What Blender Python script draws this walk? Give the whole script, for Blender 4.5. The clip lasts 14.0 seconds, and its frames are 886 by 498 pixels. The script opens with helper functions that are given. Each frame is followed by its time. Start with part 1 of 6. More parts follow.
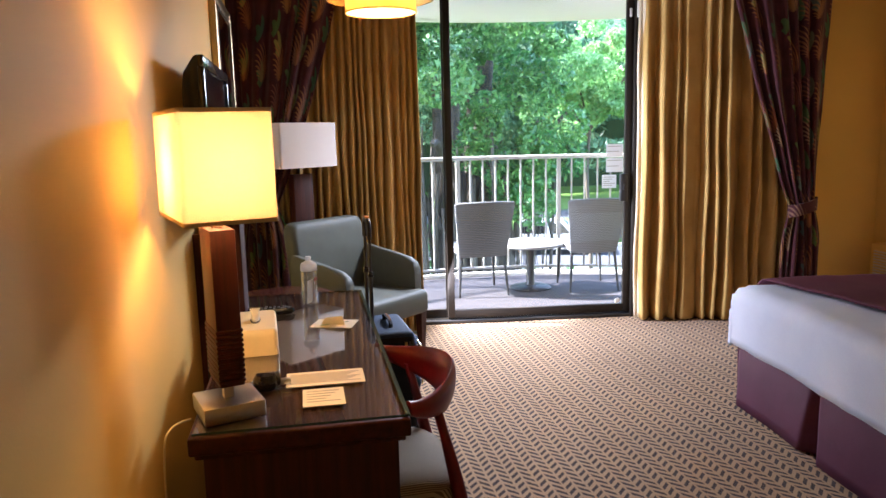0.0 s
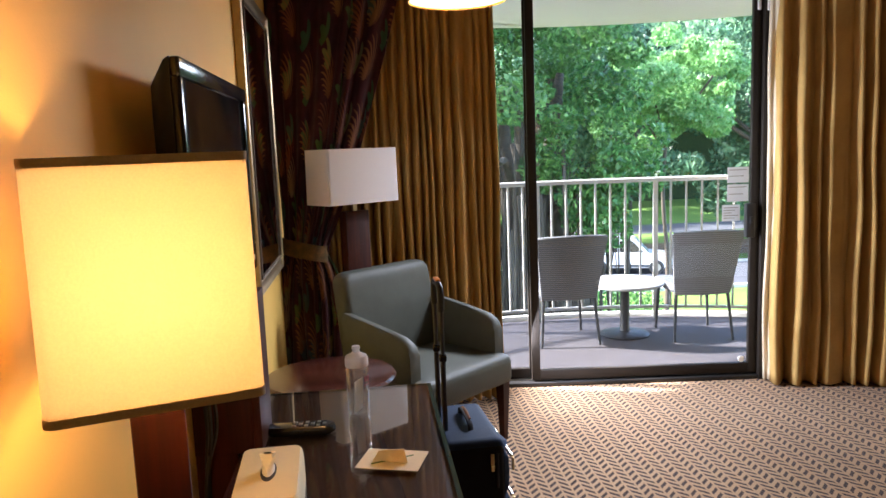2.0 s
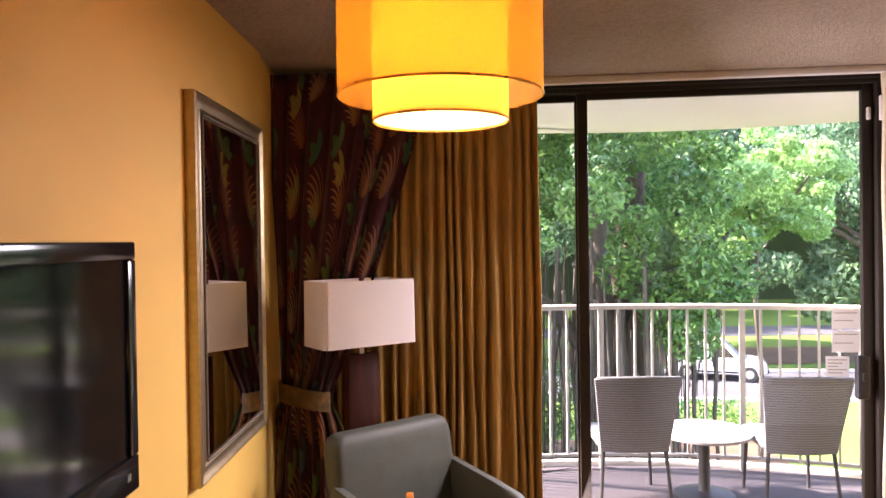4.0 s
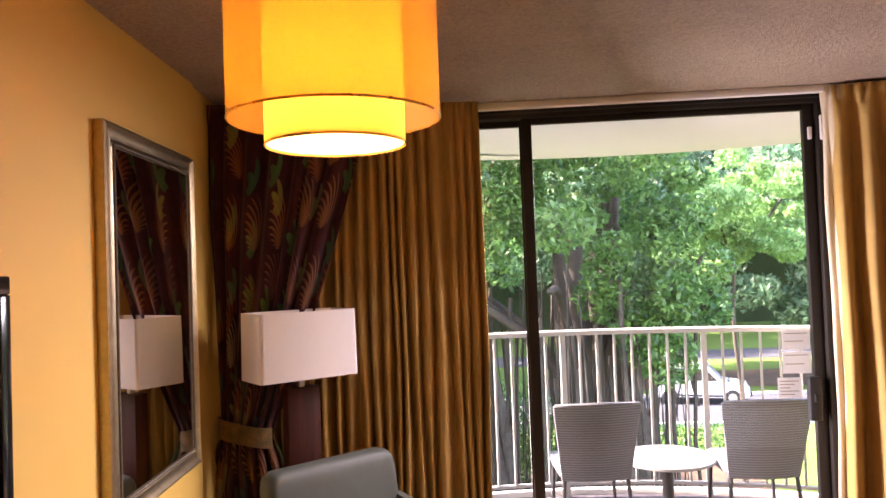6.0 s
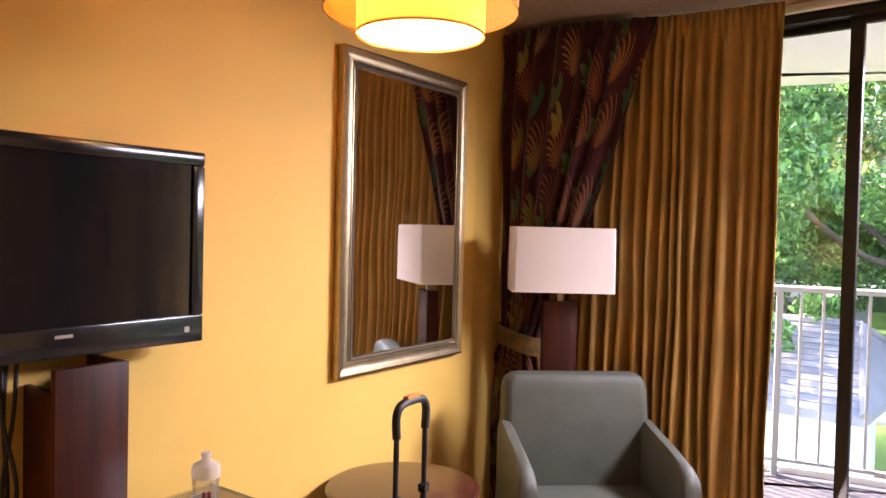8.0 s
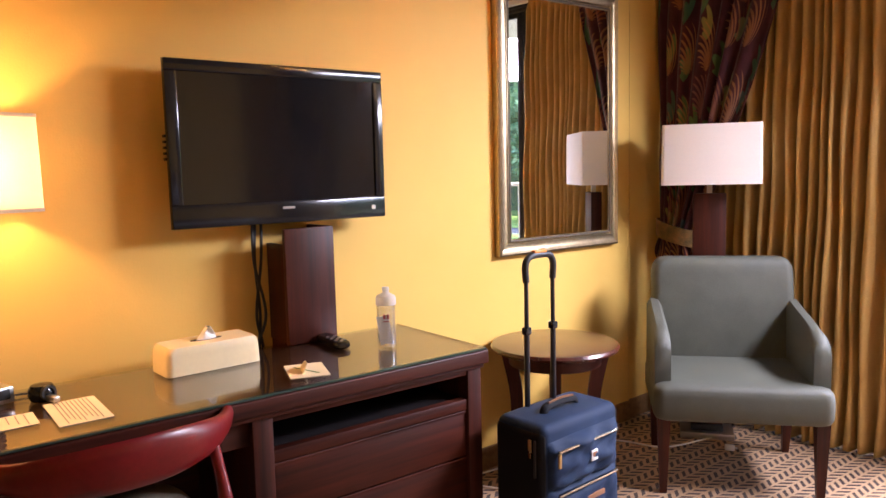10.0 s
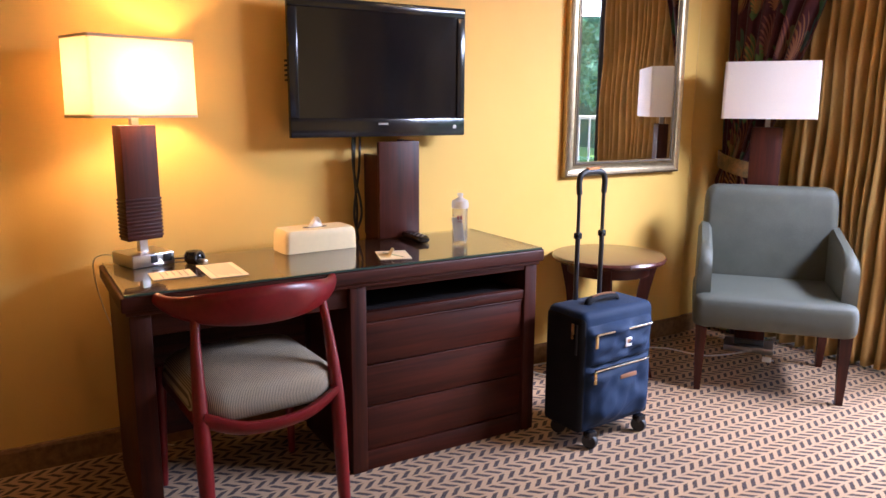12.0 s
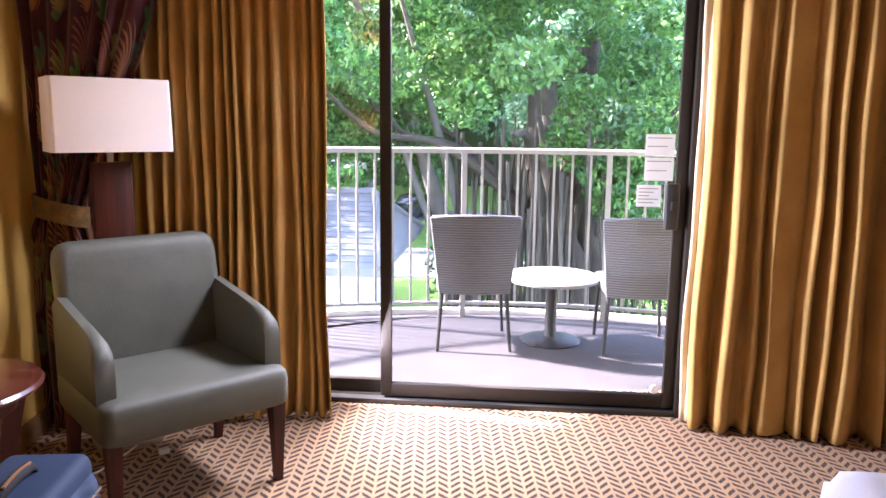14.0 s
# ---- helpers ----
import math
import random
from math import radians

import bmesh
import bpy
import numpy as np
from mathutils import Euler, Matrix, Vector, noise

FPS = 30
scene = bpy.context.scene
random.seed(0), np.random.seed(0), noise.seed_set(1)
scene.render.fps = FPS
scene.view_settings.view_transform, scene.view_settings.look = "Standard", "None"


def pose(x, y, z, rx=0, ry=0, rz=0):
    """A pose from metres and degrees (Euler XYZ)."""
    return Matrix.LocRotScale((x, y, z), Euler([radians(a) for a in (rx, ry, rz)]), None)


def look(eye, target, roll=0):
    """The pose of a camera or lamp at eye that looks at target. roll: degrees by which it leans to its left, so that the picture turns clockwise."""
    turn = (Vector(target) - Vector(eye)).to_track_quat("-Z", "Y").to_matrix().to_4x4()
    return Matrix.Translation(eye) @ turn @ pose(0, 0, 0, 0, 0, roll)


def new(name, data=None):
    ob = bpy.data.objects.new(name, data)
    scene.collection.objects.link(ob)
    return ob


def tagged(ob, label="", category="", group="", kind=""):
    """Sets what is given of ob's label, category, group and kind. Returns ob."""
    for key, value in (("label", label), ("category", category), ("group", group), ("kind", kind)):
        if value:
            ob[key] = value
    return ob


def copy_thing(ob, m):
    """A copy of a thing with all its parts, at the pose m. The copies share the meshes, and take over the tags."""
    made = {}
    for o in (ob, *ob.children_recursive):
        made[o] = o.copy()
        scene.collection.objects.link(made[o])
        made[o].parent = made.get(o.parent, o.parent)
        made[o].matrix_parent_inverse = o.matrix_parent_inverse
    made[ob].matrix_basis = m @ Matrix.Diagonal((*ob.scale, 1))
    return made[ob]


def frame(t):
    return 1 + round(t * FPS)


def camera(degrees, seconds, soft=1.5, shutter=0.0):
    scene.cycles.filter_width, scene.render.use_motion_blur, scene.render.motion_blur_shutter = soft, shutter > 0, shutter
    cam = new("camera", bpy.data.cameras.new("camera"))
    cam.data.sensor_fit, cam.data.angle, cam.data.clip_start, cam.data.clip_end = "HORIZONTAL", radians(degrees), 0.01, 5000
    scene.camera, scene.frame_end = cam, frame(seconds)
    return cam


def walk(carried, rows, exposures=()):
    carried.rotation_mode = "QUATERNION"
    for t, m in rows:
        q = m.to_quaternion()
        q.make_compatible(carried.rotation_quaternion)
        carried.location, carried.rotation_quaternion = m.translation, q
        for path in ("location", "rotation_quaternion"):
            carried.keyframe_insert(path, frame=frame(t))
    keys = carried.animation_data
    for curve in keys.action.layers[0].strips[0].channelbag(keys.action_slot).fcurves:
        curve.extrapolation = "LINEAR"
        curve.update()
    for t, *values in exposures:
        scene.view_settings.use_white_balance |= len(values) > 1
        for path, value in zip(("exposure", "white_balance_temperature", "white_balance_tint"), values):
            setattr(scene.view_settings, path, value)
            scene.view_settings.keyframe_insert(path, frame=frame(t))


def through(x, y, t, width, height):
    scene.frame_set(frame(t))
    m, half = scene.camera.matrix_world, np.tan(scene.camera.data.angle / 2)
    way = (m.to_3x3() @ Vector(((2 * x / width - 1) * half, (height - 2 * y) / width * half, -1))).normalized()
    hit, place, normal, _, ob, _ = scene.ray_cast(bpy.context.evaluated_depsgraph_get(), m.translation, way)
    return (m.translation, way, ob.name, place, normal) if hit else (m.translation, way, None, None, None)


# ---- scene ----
cam = camera(62.0, 14.0)
PATH = [
    (0, (0.246, 0.1403, 1.4502), (0.6107, 2.0815, 1.1361), -1.3),
    (0.5, (0.2842, 0.3447, 1.4304), (0.6986, 2.2597, 1.0292), -1.4),
    (1, (0.2342, 0.6044, 1.4515), (0.5978, 2.5404, 1.1055), -2.0),
    (1.5, (0.2349, 0.8514, 1.4784), (0.5296, 2.8064, 1.1766), -2.3),
    (2, (0.305, 1.0905, 1.5071), (0.5037, 3.0624, 1.2386), -2.2),
    (2.5, (0.3463, 1.3216, 1.518), (0.476, 3.3037, 1.2848), -2.5),
    (3, (0.4353, 1.5092, 1.5615), (0.5233, 3.4995, 1.3854), -2.6),
    (3.5, (0.599, 1.6681, 1.6503), (0.6271, 3.6649, 1.5404), -1.1),
    (4, (0.6366, 1.7822, 1.6959), (0.618, 3.782, 1.6721), -0.8),
    (4.2, (0.6594, 1.7912, 1.7077), (0.6469, 3.7911, 1.7119), -0.9),
    (6.3, (0.921, 1.8422, 1.6693), (0.9467, 3.841, 1.7333), -2.1),
    (6.5, (1.0162, 1.8474, 1.6511), (0.8859, 3.8418, 1.7247), -1.7),
    (7, (1.1805, 1.9191, 1.5822), (0.7122, 3.8624, 1.6478), -0.8),
    (7.5, (1.4034, 2.0276, 1.5796), (0.5505, 3.8366, 1.5793), 0.9),
    (7.7, (1.5411, 2.0626, 1.5544), (0.5342, 3.7905, 1.5325), 1.5),
    (9.8, (2.1835, 1.8407, 1.3361), (0.6881, 3.1568, 1.1585), -1.8),
    (10, (2.2787, 1.8408, 1.3378), (0.7007, 3.0514, 1.1273), -1.4),
    (10.5, (2.4573, 1.7906, 1.3283), (0.7532, 2.8044, 1.0672), -1.8),
    (11, (2.6082, 1.6827, 1.3158), (0.8506, 2.5829, 0.9988), -1.7),
    (11.5, (2.7124, 1.6264, 1.3105), (0.9468, 2.4895, 0.9395), -0.8),
    (12, (2.7134, 1.6125, 1.3016), (1.0254, 2.6148, 0.9194), 0.3),
    (12.5, (2.4872, 1.6548, 1.3083), (1.0108, 2.9554, 0.9496), 1.1),
    (13, (2.1628, 1.7167, 1.3103), (1.077, 3.3659, 0.9926), 1.1),
    (13.5, (1.8445, 1.7647, 1.3629), (1.3201, 3.6662, 1.0326), 0.8),
    (14, (1.5575, 2.0349, 1.3629), (1.575, 4.007, 1.0301), 0.6),
]
walk(cam, [(t, look(eye, target, roll)) for t, eye, target, roll in PATH],
     exposures=[(0.0, 4.12, 5850, 22), (1.0, 4.04, 5900, 22), (2.0, 3.58, 6100, 21), (3.0, 3.85, 5900, 23), (3.5, 3.95, 6700, 33), (4.2, 3.98, 7250, 41), (7.0, 4.00, 7250, 42), (7.7, 4.18, 6950, 38),
                (9.8, 4.48, 6450, 34), (11.5, 4.54, 5850, 30), (12.7, 4.54, 5550, 28), (13.4, 4.40, 5800, 30), (14.0, 4.36, 6250, 35)])

# ---- light: sky, sun, lamps ----
SUN_EL, SUN_AZ = 37.0, -74.0     # sun stands beyond the balcony, left of its axis
world = bpy.data.worlds.new("world")
scene.world = world
world.use_nodes = True
wn = world.node_tree.nodes
sky = wn.new("ShaderNodeTexSky")
sky.sky_type, sky.sun_disc = "NISHITA", False
sky.sun_elevation, sky.sun_rotation = radians(SUN_EL), radians(SUN_AZ)
world.node_tree.links.new(sky.outputs[0], wn["Background"].inputs[0])
wn["Background"].inputs[1].default_value = 0.15


def lamp(name, kind, energy, colour, m, **more):
    data = bpy.data.lights.new(name, kind)
    data.energy, data.color = energy, colour
    for key, value in more.items():
        if key == "angle":
            data.angle = value
        elif key == "radius":
            data.shadow_soft_size = value
    ob = new(name, data)
    ob.matrix_world = m
    return ob


def sun_from(el, az, d=40):
    e, a = radians(el), radians(az)
    return (d * math.sin(a) * math.cos(e), d * math.cos(a) * math.cos(e), d * math.sin(e))


lamp("sun", "SUN", 3.8, (1.0, 0.95, 0.86), look(sun_from(SUN_EL, SUN_AZ), (0, 0, 0)), angle=radians(2.5))
DESK_LAMP = (0.034, 1.997)
CEIL_LAMP = (0.62, 3.47)
lamp("desk_bulb", "POINT", 0.75, (1.0, 0.60, 0.23), pose(DESK_LAMP[0] + 0.0, DESK_LAMP[1], 1.385), radius=0.03)
lamp("ceiling_bulb", "POINT", 1.1, (1.0, 0.73, 0.38), pose(CEIL_LAMP[0], CEIL_LAMP[1], 2.13), radius=0.05)

# daylight of the sky that stands in the door's opening
sky_light = lamp("door_daylight", "AREA", 2.3, (0.84, 0.92, 1.0), look((1.95, 5.38, 2.16), (0.50, 4.25, 0.70)))
sky_light.data.shape, sky_light.data.size, sky_light.data.size_y = "RECTANGLE", 1.3, 0.36
sky_light.data.spread = radians(88)
side_light = lamp("door_daylight", "AREA", 4.4, (0.86, 0.93, 1.0), look((1.39, 5.33, 0.98), (3.29, 4.35, 0.35)))
side_light.data.shape, side_light.data.size, side_light.data.size_y = "RECTANGLE", 0.22, 1.5

# ---- materials ----


class Nodes:
    """Short hand for a material's node tree."""

    def __init__(self, name):
        self.mat = bpy.data.materials.new(name)
        self.mat.use_nodes = True
        self.tree = self.mat.node_tree
        self.shader = self.tree.nodes["Principled BSDF"]
        self.out = self.tree.nodes["Material Output"]

    def n(self, kind, **sockets):
        node = self.tree.nodes.new("ShaderNode" + kind)
        for key, value in sockets.items():
            self.put(node.inputs[key.replace("_", " ")], value)
        return node

    def put(self, socket, value):
        if isinstance(value, bpy.types.NodeSocket):
            self.tree.links.new(value, socket)
        else:
            socket.default_value = value

    def math(self, op, a, b=None, c=None):
        node = self.tree.nodes.new("ShaderNodeMath")
        node.operation = op
        for i, v in enumerate((a, b, c)):
            if v is not None:
                self.put(node.inputs[i], v)
        return node.outputs[0]

    def coord(self, which="Object"):
        return self.tree.nodes.new("ShaderNodeTexCoord").outputs[which]

    def mapped(self, scale=(1, 1, 1), which="Object", rot=(0, 0, 0), loc=(0, 0, 0)):
        node = self.tree.nodes.new("ShaderNodeMapping")
        self.put(node.inputs["Vector"], self.coord(which))
        node.inputs["Scale"].default_value = scale
        node.inputs["Rotation"].default_value = rot
        node.inputs["Location"].default_value = loc
        return node.outputs[0]

    def noise(self, vec, scale, detail=4.0, rough=0.55):
        node = self.tree.nodes.new("ShaderNodeTexNoise")
        self.put(node.inputs["Vector"], vec)
        node.inputs["Scale"].default_value = scale
        node.inputs["Detail"].default_value = detail
        node.inputs["Roughness"].default_value = rough
        return node.outputs["Fac"]

    def ramp(self, fac, stops):
        node = self.tree.nodes.new("ShaderNodeValToRGB")
        self.put(node.inputs[0], fac)
        els = node.color_ramp.elements
        while len(els) < len(stops):
            els.new(0.5)
        for el, (pos, col) in zip(els, stops):
            el.position, el.color = pos, (*col, 1)
        return node.outputs[0]

    def mix(self, fac, a, b, mode="MIX"):
        node = self.tree.nodes.new("ShaderNodeMix")
        node.data_type, node.blend_type = "RGBA", mode
        for sock, v in ((node.inputs[0], fac), (node.inputs[6], a), (node.inputs[7], b)):
            self.put(sock, (*v, 1) if isinstance(v, tuple) and len(v) == 3 else v)
        return node.outputs[2]

    def bump(self, height, strength=0.3, distance=0.01):
        node = self.tree.nodes.new("ShaderNodeBump")
        node.inputs["Strength"].default_value = strength
        node.inputs["Distance"].default_value = distance
        self.put(node.inputs["Height"], height)
        self.put(self.shader.inputs["Normal"], node.outputs[0])

    def set(self, **sockets):
        for key, value in sockets.items():
            sock = self.shader.inputs[key.replace("_", " ")]
            self.put(sock, (*value, 1) if isinstance(value, tuple) and len(value) == 3 and sock.type == "RGBA" else value)
        return self


def plain(name, col, rough=0.5, metal=0.0, vary=0.12, scale=6.0, grain=60.0, bump=0.05, spec=0.5, coat=0.0):
    """A surface of one base colour with faint mottling at two scales and a fine relief."""
    s = Nodes(name)
    v = s.coord()
    big, fine = s.noise(v, scale), s.noise(v, grain, 3)
    lo = tuple(c * (1 - vary) for c in col)
    hi = tuple(min(1, c * (1 + vary)) for c in col)
    both = s.math("MULTIPLY_ADD", fine, 0.4, s.math("MULTIPLY", big, 0.6))
    s.set(Base_Color=s.ramp(both, ((0.3, lo), (0.7, hi))), Metallic=metal, Specular_IOR_Level=spec, Coat_Weight=coat)
    s.set(Roughness=s.math("MULTIPLY_ADD", big, 0.16, rough - 0.08))
    if bump:
        s.bump(fine, bump, 0.004)
    return s.mat


def wood(name, dark, light, axis=1, rough=0.46, coat=0.0, scale=1.0):
    """Stained wood with its grain along one axis."""
    s = Nodes(name)
    k = [34 * scale, 34 * scale, 34 * scale]
    k[axis] = 1.6 * scale
    v = s.mapped(tuple(k))
    fine = s.noise(v, 1.0, 6, 0.62)
    big = s.noise(s.coord(), 2.5, 3)
    f = s.math("MULTIPLY_ADD", fine, 0.75, s.math("MULTIPLY", big, 0.25))
    s.set(Base_Color=s.ramp(f, ((0.33, dark), (0.5, tuple((a + b) / 2 for a, b in zip(dark, light))), (0.68, light))))
    s.set(Roughness=s.math("MULTIPLY_ADD", fine, 0.18, rough - 0.06), Coat_Weight=coat, Coat_Roughness=0.25, Specular_IOR_Level=0.3)
    s.bump(fine, 0.06, 0.002)
    return s.mat


def cloth(name, lo, hi, weave=900.0, rough=0.85, sheen=0.25, bump=0.25, wash=5.0, through=0.0):
    """Woven fabric: warp and weft threads and a wash of tone."""
    s = Nodes(name)
    v = s.coord()
    w = s.tree.nodes.new("ShaderNodeTexNoise")
    s.put(w.inputs["Vector"], v)
    w.inputs["Scale"].default_value = weave / 3
    w.inputs["Detail"].default_value = 2
    big = s.noise(v, wash, 4)
    f = s.math("MULTIPLY_ADD", w.outputs["Fac"], 0.45, s.math("MULTIPLY", big, 0.55))
    s.set(Base_Color=s.ramp(f, ((0.32, lo), (0.68, hi))), Roughness=rough, Sheen_Weight=sheen, Specular_IOR_Level=0.25)
    s.bump(w.outputs["Fac"], bump, 0.002)
    if through:
        tr = s.n("BsdfTranslucent", Color=s.ramp(f, ((0.32, lo), (0.68, hi))))
        m = s.n("MixShader", Fac=through)
        s.put(m.inputs[1], s.shader.outputs[0])
        s.put(m.inputs[2], tr.outputs[0])
        s.tree.links.new(m.outputs[0], s.out.inputs[0])
    return s.mat


def wall_paint():
    s = Nodes("wall_paint")
    v = s.coord()
    big, fine = s.noise(v, 1.1, 5), s.noise(v, 160, 4)
    s.set(Base_Color=s.ramp(big, ((0.3, (0.73, 0.450, 0.098)), (0.7, (0.79, 0.505, 0.122)))), Roughness=0.62, Specular_IOR_Level=0.35)
    s.bump(fine, 0.18, 0.003)
    return s.mat


def ceiling_paint():
    s = Nodes("ceiling_texture")
    v = s.coord()
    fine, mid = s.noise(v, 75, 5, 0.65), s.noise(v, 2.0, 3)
    # speckle shares the relief's noise: shade of its hollows is painted in
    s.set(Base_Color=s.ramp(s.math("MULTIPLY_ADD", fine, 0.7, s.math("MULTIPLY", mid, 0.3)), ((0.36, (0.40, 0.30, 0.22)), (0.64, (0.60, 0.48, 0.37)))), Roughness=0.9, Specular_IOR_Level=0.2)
    s.bump(fine, 0.9, 0.03)
    return s.mat


def carpet():
    """Loop carpet with rows of dark slanted dashes that lean left and right in turn."""
    s = Nodes("carpet_weave")
    sep = s.n("SeparateXYZ", Vector=s.coord())
    x, y = sep.outputs[0], sep.outputs[1]
    col_w, dash = 0.0475, 0.047
    u = s.math("DIVIDE", x, col_w)
    cell = s.math("FLOOR", u)
    fu = s.math("SUBTRACT", s.math("SUBTRACT", u, cell), 0.5)
    odd = s.math("SUBTRACT", s.math("MULTIPLY", s.math("FLOORED_MODULO", cell, 2.0), 2.0), 1.0)
    slant = s.math("MULTIPLY", s.math("MULTIPLY", fu, odd), 1.05 * col_w)
    w = s.math("DIVIDE", s.math("ADD", y, slant), dash)
    fw = s.math("ABSOLUTE", s.math("SUBTRACT", s.math("FRACT", w), 0.5))
    wob = s.math("MULTIPLY_ADD", s.noise(s.coord(), 70, 3), 0.24, -0.12)
    in_w = s.math("SMOOTH_MIN", s.math("MULTIPLY", s.math("SUBTRACT", s.math("ADD", 0.275, wob), fw), 14.0), 1.0, 0.1)
    in_u = s.math("MULTIPLY", s.math("SUBTRACT", s.math("ADD", 0.43, wob), s.math("ABSOLUTE", fu)), 12.0)
    m = s.n("Clamp", Value=s.math("MINIMUM", in_w, in_u)).outputs[0]
    fine = s.noise(s.coord(), 420, 3)
    big = s.noise(s.coord(), 1.3, 4)
    ground = s.ramp(s.math("MULTIPLY_ADD", fine, 0.6, s.math("MULTIPLY", big, 0.4)), ((0.3, (0.37, 0.22, 0.110)), (0.72, (0.56, 0.365, 0.205))))
    ink = s.ramp(fine, ((0.3, (0.026, 0.015, 0.012)), (0.7, (0.068, 0.038, 0.030))))
    s.set(Base_Color=s.mix(m, ground, ink), Roughness=0.95, Sheen_Weight=0.15, Specular_IOR_Level=0.15)
    s.bump(s.math("MULTIPLY_ADD", m, -0.25, fine), 0.55, 0.006)
    return s.mat


def palm_print():
    """Maroon drapery printed with fans of palm fronds and broad leaves."""
    s = Nodes("palm_print_cloth")
    uv = s.coord("UV")

    def motif(scale, seed, teeth, reach, cut):
        vm = s.tree.nodes.new("ShaderNodeMapping")
        s.put(vm.inputs["Vector"], uv)
        vm.inputs["Scale"].default_value = (scale, scale * 0.72, 1)
        vm.inputs["Location"].default_value = (seed, seed * 1.7, 0)
        vo = s.tree.nodes.new("ShaderNodeTexVoronoi")
        vo.voronoi_dimensions = "2D"
        s.put(vo.inputs["Vector"], vm.outputs[0])
        vo.inputs["Scale"].default_value = 1.0
        vo.inputs["Randomness"].default_value = 0.75
        d = s.tree.nodes.new("ShaderNodeVectorMath")
        d.operation = "SUBTRACT"
        s.put(d.inputs[0], vm.outputs[0])
        s.put(d.inputs[1], vo.outputs["Position"])
        sp = s.n("SeparateXYZ", Vector=d.outputs[0])
        lx, ly = sp.outputs[0], s.math("ADD", sp.outputs[1], 0.28)
        rnd = s.n("SeparateColor", Color=vo.outputs["Color"])
        lx = s.math("ADD", lx, s.math("MULTIPLY", ly, s.math("MULTIPLY_ADD", rnd.outputs[0], 1.4, -0.7)))
        ang = s.math("ARCTAN2", lx, ly)
        rad = s.math("SQRT", s.math("ADD", s.math("MULTIPLY", lx, lx), s.math("MULTIPLY", ly, ly)))
        bend = s.math("MULTIPLY_ADD", rad, 2.2, ang)
        blades = s.math("MULTIPLY_ADD", s.math("SINE", s.math("MULTIPLY", bend, teeth)), 0.5, 0.5)
        tip = s.math("SUBTRACT", reach, s.math("MULTIPLY_ADD", s.math("MULTIPLY", ang, ang), 0.32, rad))
        mask = s.n("Clamp", Value=s.math("MULTIPLY", s.math("SUBTRACT", s.math("MULTIPLY", tip, 6.0), s.math("MULTIPLY", s.math("SUBTRACT", 1.0, blades), cut)), 3.0)).outputs[0]
        return mask, rnd.outputs[1], blades

    fine = s.noise(uv, 300, 3)
    base = s.ramp(s.noise(uv, 9, 4), ((0.3, (0.045, 0.009, 0.013)), (0.7, (0.095, 0.019, 0.026))))
    leaf, pick, bl = motif(4.4, 3.1, 7.0, 0.58, 1.4)
    green = s.ramp(pick, ((0.0, (0.035, 0.13, 0.07)), (0.4, (0.15, 0.25, 0.045)), (0.75, (0.05, 0.11, 0.12)), (1.0, (0.34, 0.31, 0.055))))
    col = s.mix(s.math("MULTIPLY", leaf, 0.85), base, green)
    fan, pick2, bl2 = motif(3.8, 9.4, 21.0, 0.72, 2.7)
    flame = s.ramp(pick2, ((0.0, (0.52, 0.17, 0.05)), (0.4, (0.58, 0.30, 0.09)), (0.7, (0.22, 0.07, 0.05)), (1.0, (0.42, 0.30, 0.18))))
    col = s.mix(s.math("MULTIPLY", fan, s.math("MULTIPLY_ADD", pick2, 0.55, 0.38)), col, flame)
    s.set(Base_Color=s.mix(0.25, col, s.mix(fine, (0, 0, 0), col)), Roughness=0.8, Sheen_Weight=0.2, Specular_IOR_Level=0.25)
    s.bump(fine, 0.15, 0.002)
    return s.mat


def glow_shade(name, tint, through, fold=0.0):
    """Lampshade fabric that lets light through."""
    s = Nodes(name)
    fine = s.noise(s.coord(), 380, 3)
    col = s.ramp(fine, ((0.3, tuple(c * 0.93 for c in tint)), (0.7, tint)))
    dif, tr = s.n("BsdfDiffuse", Color=col), s.n("BsdfTranslucent", Color=col)
    m = s.n("MixShader", Fac=through)
    s.put(m.inputs[1], dif.outputs[0])
    s.put(m.inputs[2], tr.outputs[0])
    if fold:
        clear = s.n("BsdfTransparent", Color=(*tint, 1))
        m2 = s.n("MixShader", Fac=fold)
        s.put(m2.inputs[1], m.outputs[0])
        s.put(m2.inputs[2], clear.outputs[0])
        m = m2
    s.tree.links.new(m.outputs[0], s.out.inputs[0])
    return s.mat


def leaf_mat(name, stops, through=0.55):
    s = Nodes(name)
    geo = s.tree.nodes.new("ShaderNodeNewGeometry")
    col = s.ramp(geo.outputs["Random Per Island"], stops)
    # broad noise tints patches lime, sunlit clumps painted into the leaf colour
    big = s.n("Clamp", Value=s.math("MULTIPLY_ADD", s.noise(s.coord(), 0.55, 3), 4.0, -1.7)).outputs[0]
    col = s.mix(s.math("MULTIPLY", big, 0.6), col, s.mix(0.35, col, (0.24, 0.30, 0.10)))
    s.set(Base_Color=col, Roughness=0.38, Specular_IOR_Level=0.45)
    tr = s.n("BsdfTranslucent", Color=col)
    m = s.n("MixShader", Fac=through)
    s.put(m.inputs[1], s.shader.outputs[0])
    s.put(m.inputs[2], tr.outputs[0])
    s.tree.links.new(m.outputs[0], s.out.inputs[0])
    return s.mat


